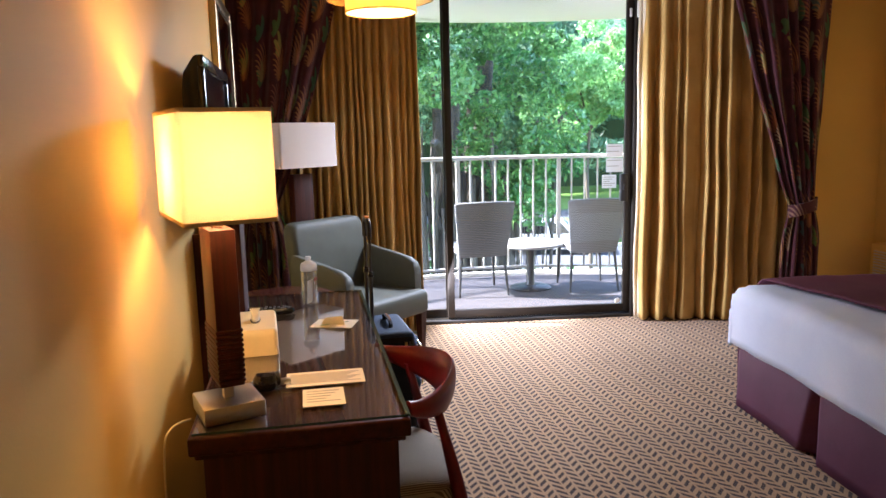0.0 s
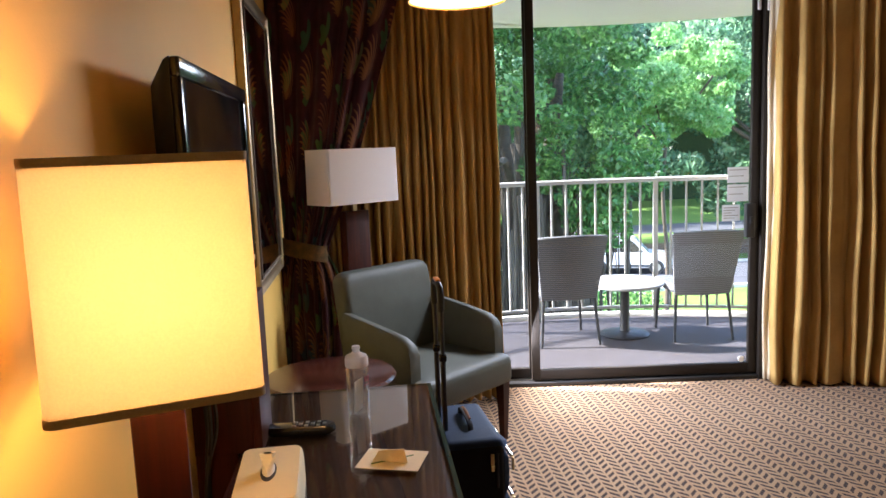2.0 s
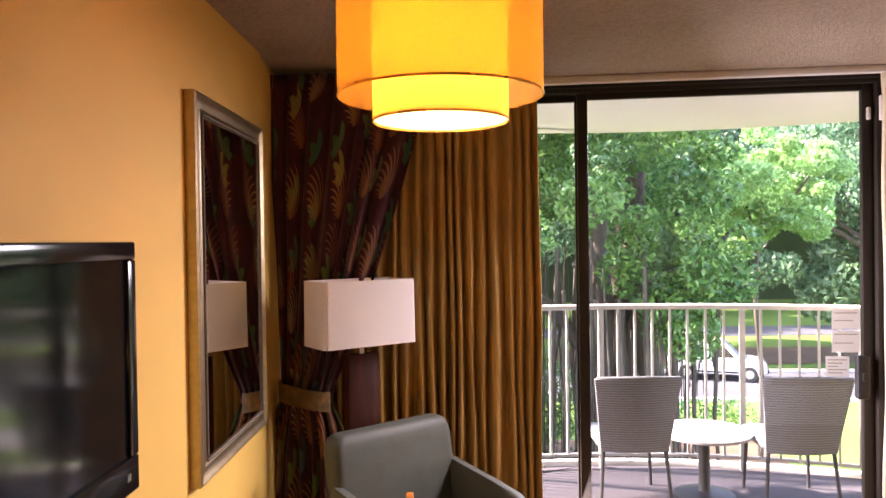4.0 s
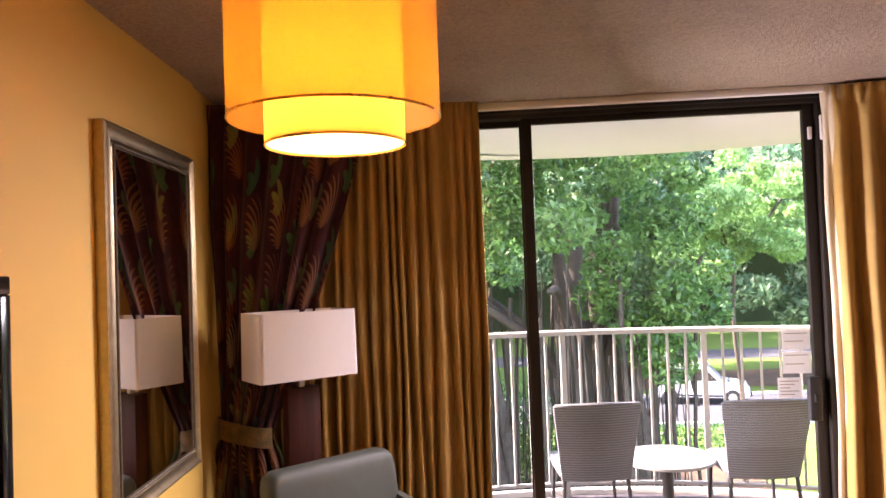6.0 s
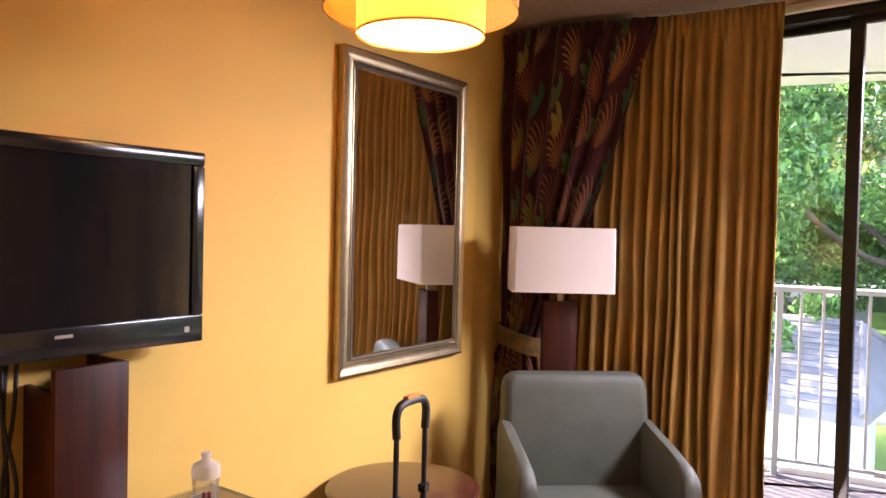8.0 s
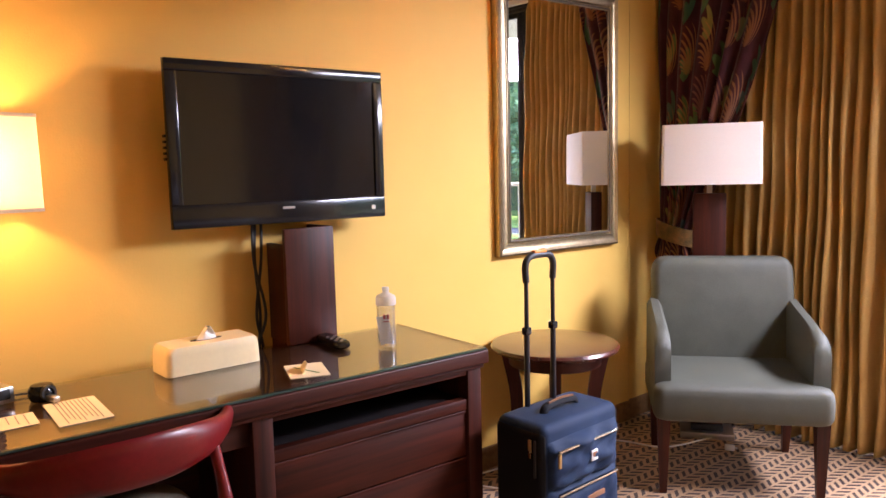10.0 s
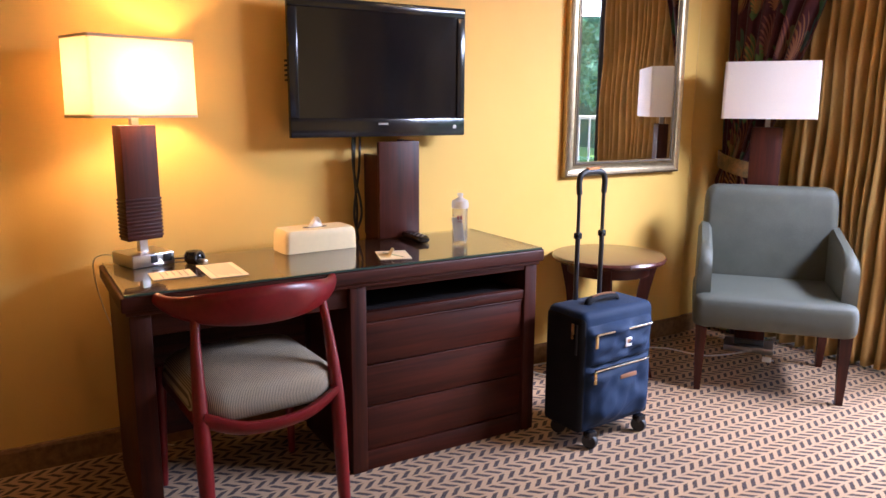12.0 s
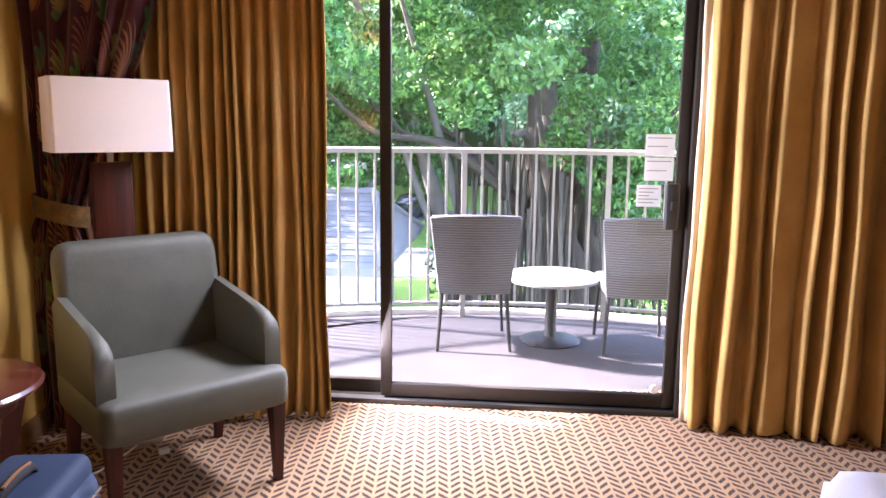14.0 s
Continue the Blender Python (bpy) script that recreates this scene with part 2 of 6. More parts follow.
def window_glass():
    s = Nodes("window_glass")
    clear = s.n("BsdfTransparent", Color=(0.94, 0.97, 0.96, 1))
    gl = s.n("BsdfGlossy", Roughness=0.0)
    fr = s.n("Fresnel", IOR=1.45)
    m = s.n("MixShader", Fac=s.math("MULTIPLY", fr.outputs[0], 0.8))
    s.put(m.inputs[1], clear.outputs[0])
    s.put(m.inputs[2], gl.outputs[0])
    s.tree.links.new(m.outputs[0], s.out.inputs[0])
    return s.mat


def mirror_mat():
    s = Nodes("mirror_silver")
    s.set(Base_Color=(0.88, 0.89, 0.88), Metallic=1.0, Roughness=0.012)
    return s.mat


def striped_seat():
    s = Nodes("pinstripe_cloth")
    wv = s.tree.nodes.new("ShaderNodeTexWave")
    s.put(wv.inputs["Vector"], s.coord())
    wv.bands_direction = "Y"
    wv.inputs["Scale"].default_value = 66
    wv.inputs["Distortion"].default_value = 0.3
    s.set(Base_Color=s.ramp(wv.outputs["Fac"], ((0.35, (0.14, 0.11, 0.075)), (0.6, (0.45, 0.38, 0.27)))), Roughness=0.85)
    s.bump(wv.outputs["Fac"], 0.2, 0.002)
    return s.mat


def wicker_mat():
    """Grey woven strands, over and under in a small check."""
    s = Nodes("grey_wicker")
    sep = s.n("SeparateXYZ", Vector=s.coord())
    a = s.math("SINE", s.math("MULTIPLY", sep.outputs[2], 400.0))
    b = s.math("SINE", s.math("MULTIPLY", sep.outputs[0], 330.0))
    w = s.math("MULTIPLY_ADD", s.math("MULTIPLY_ADD", s.math("MULTIPLY", a, b), 0.45, s.math("MULTIPLY", a, 0.55)), 0.5, 0.5)
    f = s.math("MULTIPLY_ADD", s.noise(s.coord(), 40, 3), 0.15, s.math("MULTIPLY", w, 0.85))
    s.set(Base_Color=s.ramp(f, ((0.2, (0.055, 0.056, 0.062)), (0.85, (0.205, 0.208, 0.218)))), Roughness=0.6)
    s.bump(w, 0.6, 0.006)
    return s.mat


def tissue_paper():
    return plain("tissue_paper", (0.82, 0.80, 0.76), 0.9, vary=0.04)


def ground_mat(name, lo, hi, scale, rough=0.9, bump=0.5):
    s = Nodes(name)
    v = s.coord()
    big, fine = s.noise(v, scale * 0.08, 5), s.noise(v, scale, 5, 0.65)
    s.set(Base_Color=s.ramp(s.math("MULTIPLY_ADD", fine, 0.5, s.math("MULTIPLY", big, 0.5)), ((0.3, lo), (0.7, hi))), Roughness=rough, Specular_IOR_Level=0.3)
    s.bump(fine, bump, 0.03)
    return s.mat


def clear_plastic():
    s = Nodes("clear_plastic")
    clear = s.n("BsdfTransparent", Color=(0.97, 0.97, 0.96, 1))
    gl = s.n("BsdfGlossy", Roughness=0.06)
    milk = s.n("BsdfDiffuse", Color=(0.85, 0.82, 0.80, 1))
    haze = s.n("MixShader", Fac=0.06)
    s.put(haze.inputs[1], clear.outputs[0])
    s.put(haze.inputs[2], milk.outputs[0])
    lw = s.n("LayerWeight", Blend=0.35)
    m = s.n("MixShader", Fac=s.math("MULTIPLY_ADD", lw.outputs["Facing"], 0.4, 0.04))
    s.put(m.inputs[1], haze.outputs[0])
    s.put(m.inputs[2], gl.outputs[0])
    s.tree.links.new(m.outputs[0], s.out.inputs[0])
    return s.mat


def table_glass():
    """Sheet of glass lying on the wood: a clear, glossy pane."""
    s = Nodes("tabletop_glass")
    clear = s.n("BsdfTransparent", Color=(0.92, 0.92, 0.89, 1))
    gl = s.n("BsdfGlossy", Roughness=0.01)
    lw = s.n("LayerWeight", Blend=0.5)
    m = s.n("MixShader", Fac=s.math("MULTIPLY_ADD", s.math("POWER", lw.outputs["Facing"], 3.0), 0.75, 0.05))
    s.put(m.inputs[1], clear.outputs[0])
    s.put(m.inputs[2], gl.outputs[0])
    s.tree.links.new(m.outputs[0], s.out.inputs[0])
    return s.mat


WALL, CEIL, CARPET = wall_paint(), ceiling_paint(), carpet()
MAHOGANY = wood("mahogany", (0.018, 0.0032, 0.0014), (0.085, 0.0150, 0.0052))
# near-black stands in for the shade inside the desk's open shelf
DARK_INNER = plain("shelf_shade_black", (0.009, 0.006, 0.006), 0.8, bump=0.02, spec=0.2)
MAHOGANY_X = wood("mahogany_cross", (0.018, 0.0032, 0.0014), (0.085, 0.0150, 0.0052), axis=0)
MAHOGANY_UP = wood("mahogany_upright", (0.018, 0.0032, 0.0014), (0.085, 0.0150, 0.0052), axis=2)
DESKTOP_WOOD = wood("desktop_veneer", (0.050, 0.022, 0.011), (0.115, 0.055, 0.027), rough=0.45)
POLISHED = wood("polished_mahogany", (0.028, 0.0065, 0.0042), (0.11, 0.028, 0.016), axis=0, rough=0.16, coat=0.6)
SKIRTING = wood("skirting_wood", (0.15, 0.080, 0.030), (0.32, 0.175, 0.070), rough=0.45)
RED_LACQUER = plain("red_stained_wood", (0.188, 0.007, 0.008), 0.34, vary=0.22, scale=9, coat=0.1)
SEAT_STRIPE = striped_seat()
TEAL_HIDE = plain("grey_green_leatherette", (0.082, 0.088, 0.067), 0.58, vary=0.20, scale=9, grain=260, bump=0.35)
GOLD_CURTAIN = cloth("gold_curtain_cloth", (0.45, 0.270, 0.080), (0.64, 0.415, 0.140), sheen=0.0, through=0.06)
SASH = cloth("gold_green_sash", (0.035, 0.055, 0.022), (0.36, 0.17, 0.045), weave=700, wash=22)
CURTAIN_LINING = cloth("cream_lining_cloth", (0.62, 0.52, 0.36), (0.75, 0.65, 0.48), sheen=0.1)
PALM = palm_print()
SHADE_DESK = glow_shade("cream_shade_cloth", (0.95, 0.87, 0.73), 0.42)
SHADE_FLOOR = glow_shade("white_shade_cloth", (0.92, 0.86, 0.80), 0.14)
SHADE_OUT = glow_shade("gauze_shade", (0.95, 0.86, 0.60), 0.5, fold=0.55)
SHADE_IN = glow_shade("amber_shade_cloth", (0.96, 0.76, 0.36), 0.42)
DIFFUSER = glow_shade("acrylic_diffuser", (0.97, 0.94, 0.86), 0.8)
STEEL = plain("brushed_steel", (0.55, 0.53, 0.50), 0.32, metal=1.0, vary=0.06, grain=200)
BRONZE = plain("dark_bronze_aluminium", (0.024, 0.019, 0.015), 0.55, metal=0.0, vary=0.15, spec=0.25)
BLACK_PLASTIC = plain("black_gloss_plastic", (0.012, 0.012, 0.013), 0.16, vary=0.1, bump=0.0)
BLACK_MATT = plain("black_matt_plastic", (0.02, 0.02, 0.02), 0.5, vary=0.15)
SCREEN = plain("dark_screen", (0.010, 0.010, 0.011), 0.09, vary=0.05, bump=0.0, spec=0.42)
FRAME_SILVER = plain("champagne_silver_leaf", (0.46, 0.36, 0.22), 0.36, metal=1.0, vary=0.18, scale=25)
FRAME_DARK = plain("tarnished_bead", (0.13, 0.10, 0.065), 0.75, metal=0.0, vary=0.3, scale=40)
MIRROR = mirror_mat()
GLASS, TOP_GLASS, CLEAR = window_glass(), table_glass(), clear_plastic()
GLASS_EDGE = plain("green_glass_edge", (0.035, 0.065, 0.048), 0.2, vary=0.05, bump=0)
CREAM_CASE = plain("cream_leatherette", (0.78, 0.645, 0.37), 0.5, vary=0.05)
PAPER = plain("cream_paper", (0.80, 0.685, 0.44), 0.8, vary=0.03, bump=0.02)
INK = plain("grey_print", (0.35, 0.29, 0.2), 0.9, vary=0.05, bump=0)
WHITE_PAPER = plain("white_paper", (0.80, 0.79, 0.76), 0.8, vary=0.03, bump=0.02)
CAP_PLASTIC = glow_shade("cap_plastic", (0.90, 0.88, 0.86), 0.4, fold=0.35)
RED_PRINT = plain("red_print", (0.30, 0.04, 0.05), 0.6)
THIN_PAPER = glow_shade("thin_paper", (0.88, 0.86, 0.83), 0.5)
TISSUE = tissue_paper()
NAVY = cloth("navy_nylon", (0.006, 0.017, 0.042), (0.014, 0.034, 0.080), weave=1500, rough=0.7, sheen=0.0)
BLACK_NYLON = cloth("black_nylon", (0.004, 0.004, 0.005), (0.010, 0.010, 0.012), weave=1500, rough=0.8, sheen=0.0)
TAN = plain("tan_leather", (0.26, 0.11, 0.045), 0.55)
CHROME = plain("polished_zip", (0.75, 0.74, 0.72), 0.2, metal=1.0, vary=0.05)
GRAPHITE = plain("graphite_tube", (0.07, 0.07, 0.075), 0.35, metal=0.9, vary=0.1)
BRASS = plain("brass", (0.72, 0.52, 0.22), 0.28, metal=1.0, vary=0.08)
LINEN = cloth("white_duvet_linen", (0.56, 0.61, 0.76), (0.66, 0.71, 0.84), weave=700, sheen=0.1)
PLUM = cloth("plum_satin", (0.085, 0.020, 0.045), (0.125, 0.032, 0.068), weave=1100, rough=0.5, sheen=0.0)
PLUM_TOP = cloth("plum_throw", (0.085, 0.015, 0.030), (0.125, 0.026, 0.045), weave=600, rough=0.85, sheen=0.0)
WICKER = wicker_mat()
CHAIR_METAL = plain("grey_powder_coat", (0.030, 0.031, 0.035), 0.45, metal=0.2)
RAIL_PAINT = plain("cream_rail_paint", (0.36, 0.345, 0.32), 0.5, vary=0.08)
TABLE_TOP = plain("pale_stone_laminate", (0.24, 0.235, 0.23), 0.4, vary=0.08, scale=30)
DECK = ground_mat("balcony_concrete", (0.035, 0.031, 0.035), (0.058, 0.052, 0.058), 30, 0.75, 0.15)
SOFFIT = plain("soffit_paint", (0.74, 0.66, 0.78), 0.85, vary=0.04, scale=3, grain=90, bump=0.3)
WHITE_METAL = plain("white_enamel", (0.78, 0.76, 0.72), 0.4, vary=0.04)
LAWN = ground_mat("lawn", (0.045, 0.10, 0.015), (0.13, 0.22, 0.035), 9)
ASPHALT = ground_mat("asphalt", (0.040, 0.042, 0.050), (0.075, 0.078, 0.090), 14, 0.85, 0.3)
KERB = ground_mat("kerb_concrete", (0.38, 0.36, 0.33), (0.52, 0.50, 0.46), 8)
MULCH = ground_mat("leaf_litter", (0.05, 0.03, 0.018), (0.16, 0.10, 0.06), 16)
BARK = ground_mat("banyan_bark", (0.020, 0.016, 0.012), (0.11, 0.092, 0.074), 7, 0.9, 0.8)
BARK_PALE = ground_mat("pale_bark", (0.10, 0.09, 0.08), (0.28, 0.25, 0.22), 6, 0.9, 0.7)
ROOF = ground_mat("grey_shingle", (0.12, 0.12, 0.135), (0.215, 0.215, 0.225), 20, 0.8, 0.4)
RENDER_WALL = plain("white_render", (0.70, 0.70, 0.70), 0.85)
RENDER_GREY = plain("grey_render", (0.20, 0.21, 0.23), 0.85)
LEAF_DARK = leaf_mat("banyan_leaf", ((0.0, (0.016, 0.075, 0.018)), (0.5, (0.050, 0.175, 0.042)), (1.0, (0.15, 0.32, 0.085))), 0.42)
LEAF_LIME = leaf_mat("lime_leaf", ((0.0, (0.12, 0.29, 0.085)), (0.6, (0.22, 0.43, 0.15)), (1.0, (0.33, 0.52, 0.23))), 0.5)
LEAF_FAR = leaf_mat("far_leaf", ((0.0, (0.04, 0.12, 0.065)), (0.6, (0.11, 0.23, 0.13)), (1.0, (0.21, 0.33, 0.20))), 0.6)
BARK_DARK = plain("dark_bark", (0.07, 0.055, 0.04), 0.9, vary=0.4, scale=5, grain=40, bump=0.3)

# ---- mesh helpers ----


def finish(name, bm, material, smooth=None):
    bmesh.ops.recalc_face_normals(bm, faces=bm.faces)
    me = bpy.data.meshes.new(name)
    bm.to_mesh(me)
    bm.free()
    me.materials.append(material)
    if smooth is not None:
        me.shade_smooth()
        me.set_sharp_from_angle(angle=radians(smooth))
    return me


def part(name, bm, material, parent, label="", smooth=40, m=None):
    """Links a bmesh as one mesh object under a thing or a part."""
    ob = new(name, finish(name, bm, material, smooth))
    ob.parent = parent
    if m is not None:
        ob.matrix_local = m
    return tagged(ob, label) if label else ob


def thing(name, label, category, m=None, group="", kind=""):
    ob = new(name)
    ob.empty_display_size = 0.1
    if m is not None:
        ob.matrix_world = m
    return tagged(ob, label, category, group, kind)


def solo(name, bm, material, label, category, m=None, group="", kind="", smooth=40):
    ob = new(name, finish(name, bm, material, smooth))
    if m is not None:
        ob.matrix_world = m
    return tagged(ob, label, category, group, kind)


def box(x0, x1, y0, y1, z0, z1, bevel=0.0, seg=2, bm=None, m=None):
    fresh = bmesh.new()
    bmesh.ops.create_cube(fresh, size=1)
    for v in fresh.verts:
        v.co = Vector(((x0 + x1) / 2 + v.co.x * (x1 - x0), (y0 + y1) / 2 + v.co.y * (y1 - y0), (z0 + z1) / 2 + v.co.z * (z1 - z0)))
    if bevel:
        bmesh.ops.bevel(fresh, geom=list(fresh.edges), offset=bevel, segments=seg, profile=0.5, affect="EDGES")
    if m is not None:
        fresh.transform(m)
    return join(bm, fresh)


def join(bm, fresh):
    if bm is None:
        return fresh
    me = bpy.data.meshes.new("tmp")
    fresh.to_mesh(me)
    fresh.free()
    bm.from_mesh(me)
    bpy.data.meshes.remove(me)
    return bm


def loft(rings, closed=True, caps=True, bm=None):
    """Skins a row of rings that have the same number of points."""
    bm = bm or bmesh.new()
    vs = [[bm.verts.new(p) for p in ring] for ring in rings]
    n = len(vs[0])
    for a, b in zip(vs, vs[1:]):
        for i in range(n if closed else n - 1):
            j = (i + 1) % n
            bm.faces.new((a[i], a[j], b[j], b[i]))
    if caps and closed:
        bm.faces.new(vs[0][::-1])
        bm.faces.new(vs[-1])
    return bm


def lathe(profile, seg=32, bm=None, caps=True):
    """Turns (radius, height) points about z."""
    rings = [[(r * math.cos(2 * math.pi * i / seg), r * math.sin(2 * math.pi * i / seg), z) for i in range(seg)] for r, z in profile]
    return loft(rings, True, caps, bm)


def tube(points, radius, seg=10, bm=None, flat=1.0):
    """A round bar along a path; radius may be one number or one a point."""
    pts = [Vector(p) for p in points]
    rings = []
    side = None
    for i, p in enumerate(pts):
        t = (pts[min(i + 1, len(pts) - 1)] - pts[max(i - 1, 0)]).normalized()
        if side is None:
            side = t.orthogonal().normalized()
        side = (side - t * side.dot(t)).normalized()
        up = t.cross(side)
        r = radius[i] if isinstance(radius, (list, tuple)) else radius
        rings.append([p + (side * math.cos(a) + up * math.sin(a) * flat) * r for a in (2 * math.pi * k / seg for k in range(seg))])
    return loft(rings, True, True, bm)


def smooth_path(points, n=8):
    """Catmull-Rom points through the given ones."""
    pts = [Vector(p) for p in points]
    out = []
    for i in range(len(pts) - 1):
        p0, p1, p2, p3 = pts[max(i - 1, 0)], pts[i], pts[i + 1], pts[min(i + 2, len(pts) - 1)]
        for k in range(n):
            t = k / n
            out.append(0.5 * ((2 * p1) + (p2 - p0) * t + (2 * p0 - 5 * p1 + 4 * p2 - p3) * t * t + (3 * p1 - p0 - 3 * p2 + p3) * t ** 3))
    return out + [pts[-1]]


def rounded_rect(w, d, r, n=5):
    pts = []
    for cx, cy, a0 in ((w / 2 - r, d / 2 - r, 0), (-w / 2 + r, d / 2 - r, 90), (-w / 2 + r, -d / 2 + r, 180), (w / 2 - r, -d / 2 + r, 270)):
        for k in range(n + 1):
            a = radians(a0 + 90 * k / n)
            pts.append((cx + r * math.cos(a), cy + r * math.sin(a)))
    return pts


def slab(outline, z0, z1, ease=0.0, bm=None):
    """A plate with the given outline, its rims eased."""
    cx = sum(p[0] for p in outline) / len(outline)
    cy = sum(p[1] for p in outline) / len(outline)

    def ring(z, k):
        out = []
        for x, y in outline:
            d = math.hypot(x - cx, y - cy)
            f = (d - k) / d
            out.append((cx + (x - cx) * f, cy + (y - cy) * f, z))
        return out
    if ease:
        rings = [ring(z0, ease), ring(z0 + ease * 0.3, ease * 0.3), ring(z0 + ease, 0), ring(z1 - ease, 0), ring(z1 - ease * 0.3, ease * 0.3), ring(z1, ease)]
    else:
        rings = [ring(z0, 0), ring(z1, 0)]
    return loft(rings, True, True, bm)


# ---- the room's shell ----
WEST, CEILING = -0.16, 2.50
NORTH = pose(1.32, 5.537, 0, 0, 0, -6.0)      # the balcony door's own axes: along it, outward, up
EAST, SOUTH = 4.62, -0.9


def north(u, v, z=0.0):
    return NORTH @ Vector((u, v, z))


def wall_strip(name, x0, x1, y0, y1, z0, z1, m=None, material=None, label=""):
    return solo(name, box(x0, x1, y0, y1, z0, z1), material or WALL, label or "warm cream painted wall", "wall", m, kind="structure", smooth=None)


wall_strip("wall_west", WEST - 0.15, WEST, SOUTH - 0.15, 4.93, 0, CEILING)
bm = loft([[(WEST, 4.93, z), (WEST - 0.015, 4.955, z), (WEST - 0.05, 5.9, z), (WEST - 0.15, 5.9, z), (WEST - 0.15, 4.93, z)] for z in (0, CEILING)])
solo("wall_west_return", bm, WALL, "cream painted wall turning towards the balcony door", "wall", kind="structure", smooth=None)
wall_strip("wall_east", EAST, EAST + 0.15, SOUTH - 0.15, 5.6, 0, CEILING)
# unseen wall, set close behind the path's start to bounce more light
wall_strip("wall_south", WEST, EAST, SOUTH - 0.15, SOUTH, 0, CEILING)
DOOR_L, DOOR_R, DOOR_H = -1.40, 1.43, 2.475
wall_strip("wall_north_east", DOOR_R, 3.42, -0.06, 0.14, 0, CEILING, NORTH)
wall_strip("wall_north_west", -1.62, DOOR_L, -0.06, 0.14, 0, CEILING, NORTH)
wall_strip("wall_north_head", DOOR_L, DOOR_R, -0.06, 0.14, DOOR_H, CEILING, NORTH)
solo("floor", box(WEST - 0.2, EAST + 0.1, SOUTH - 0.1, 5.72, -0.12, 0.0), CARPET, "beige carpet with rows of dark brown slanted dashes", "carpet", kind="structure", smooth=None)
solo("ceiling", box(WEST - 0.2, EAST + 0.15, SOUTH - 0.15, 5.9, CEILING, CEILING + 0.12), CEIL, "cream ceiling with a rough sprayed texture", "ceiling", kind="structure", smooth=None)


def skirting(name, x0, y0, x1, y1):
    """A board with an eased top that runs along a wall, on the left of its run."""
    d = math.hypot(x1 - x0, y1 - y0)
    bm = loft([[(t, 0, 0), (t, -0.012, 0), (t, -0.012, 0.085), (t, -0.008, 0.097), (t, 0, 0.1)] for t in (0, d)])
    solo(name, bm, SKIRTING, "brown wooden skirting board along the wall", "skirting board", pose(x0, y0, 0, 0, 0, math.degrees(math.atan2(y1 - y0, x1 - x0))), kind="structure", smooth=None)


skirting("baseboard_west", WEST + 0.002, SOUTH, WEST + 0.002, 4.93)
skirting("baseboard_west_return", WEST - 0.010, 4.94, WEST - 0.045, 5.75)
skirting("baseboard_east", EAST - 0.002, 5.1, EAST - 0.002, SOUTH)
a, b = north(DOOR_R + 0.02, -0.062), north(3.2, -0.062)
skirting("baseboard_north", a.x, a.y, b.x, b.y)

# ceiling moulding and curtain track over the door
bm = box(-1.5, 3.3, -0.10, -0.06, 2.462, 2.499, 0.008, m=NORTH)
solo("cornice_strip", bm, WHITE_METAL, "white moulding strip over the sliding door", "moulding", kind="structure")


def sliding_door():
    door = thing("door_1", "dark bronze sliding glass balcony door, closed", "glass door", NORTH, kind="structure")
    part("frame_head", box(DOOR_L, DOOR_R, -0.05, 0.11, 2.425, DOOR_H, 0.004), BRONZE, door)
    part("frame_groove", box(DOOR_L, DOOR_R, -0.054, -0.05, 2.446, 2.452), BLACK_MATT, door)
    part("frame_jamb", box(DOOR_L, DOOR_L + 0.05, -0.05, 0.11, 0.0, 2.425, 0.004), BRONZE, door)
    part("frame_jamb", box(DOOR_R - 0.045, DOOR_R, -0.05, 0.11, 0.0, 2.425, 0.004), BRONZE, door)
    part("sill", box(DOOR_L, DOOR_R, -0.045, 0.12, 0.001, 0.026, 0.004), BLACK_MATT, door)
    for v in (0.018, 0.06):
        part("track", box(DOOR_L + 0.05, DOOR_R - 0.045, v - 0.004, v + 0.004, 0.028, 0.036), STEEL, door)
    for name, u0, u1, v in (("fixed_panel", DOOR_L + 0.05, 0.012, 0.045), ("sliding_panel", -0.03, DOOR_R - 0.047, 0.0)):
        panel = new(name)
        panel.parent = door
        part("stile", box(u0, u0 + 0.052, v - 0.018, v + 0.018, 0.036, 2.425, 0.003), BRONZE, panel)
        part("stile", box(u1 - 0.052, u1, v - 0.018, v + 0.018, 0.036, 2.425, 0.003), BRONZE, panel)
        part("bottom_rail", box(u0 + 0.052, u1 - 0.052, v - 0.018, v + 0.018, 0.036, 0.10, 0.003), BRONZE, panel)
        part("top_rail", box(u0 + 0.052, u1 - 0.052, v - 0.018, v + 0.018, 2.395, 2.425, 0.003), BRONZE, panel)
        pane = part("pane", box(u0 + 0.05, u1 - 0.05, v - 0.003, v + 0.003, 0.098, 2.397), GLASS, panel)
        pane.visible_shadow = False
    # handle, lock and the small sensor on the closing stile
    part("handle", box(1.285, 1.345, -0.065, -0.018, 0.90, 1.11, 0.01), BLACK_MATT, door, "black moulded pull handle")
    part("latch", box(1.305, 1.325, -0.075, -0.065, 0.99, 1.03, 0.003), BLACK_MATT, door)
    part("sensor", box(1.392, 1.418, -0.072, -0.05, 2.24, 2.36, 0.006), WHITE_METAL, door, "white plastic alarm contact")
    part("sensor_magnet", box(1.348, 1.366, -0.035, -0.018, 2.25, 2.31, 0.004), WHITE_METAL, door)
    part("bumper", lathe([(0.0, 0.0), (0.02, 0.0), (0.022, 0.006), (0.016, 0.012), (0.0, 0.012)], 16, caps=False), WHITE_METAL, door, "round white door stop", m=pose(1.29, -0.004, 0.125, 90))
    return door


sliding_door()


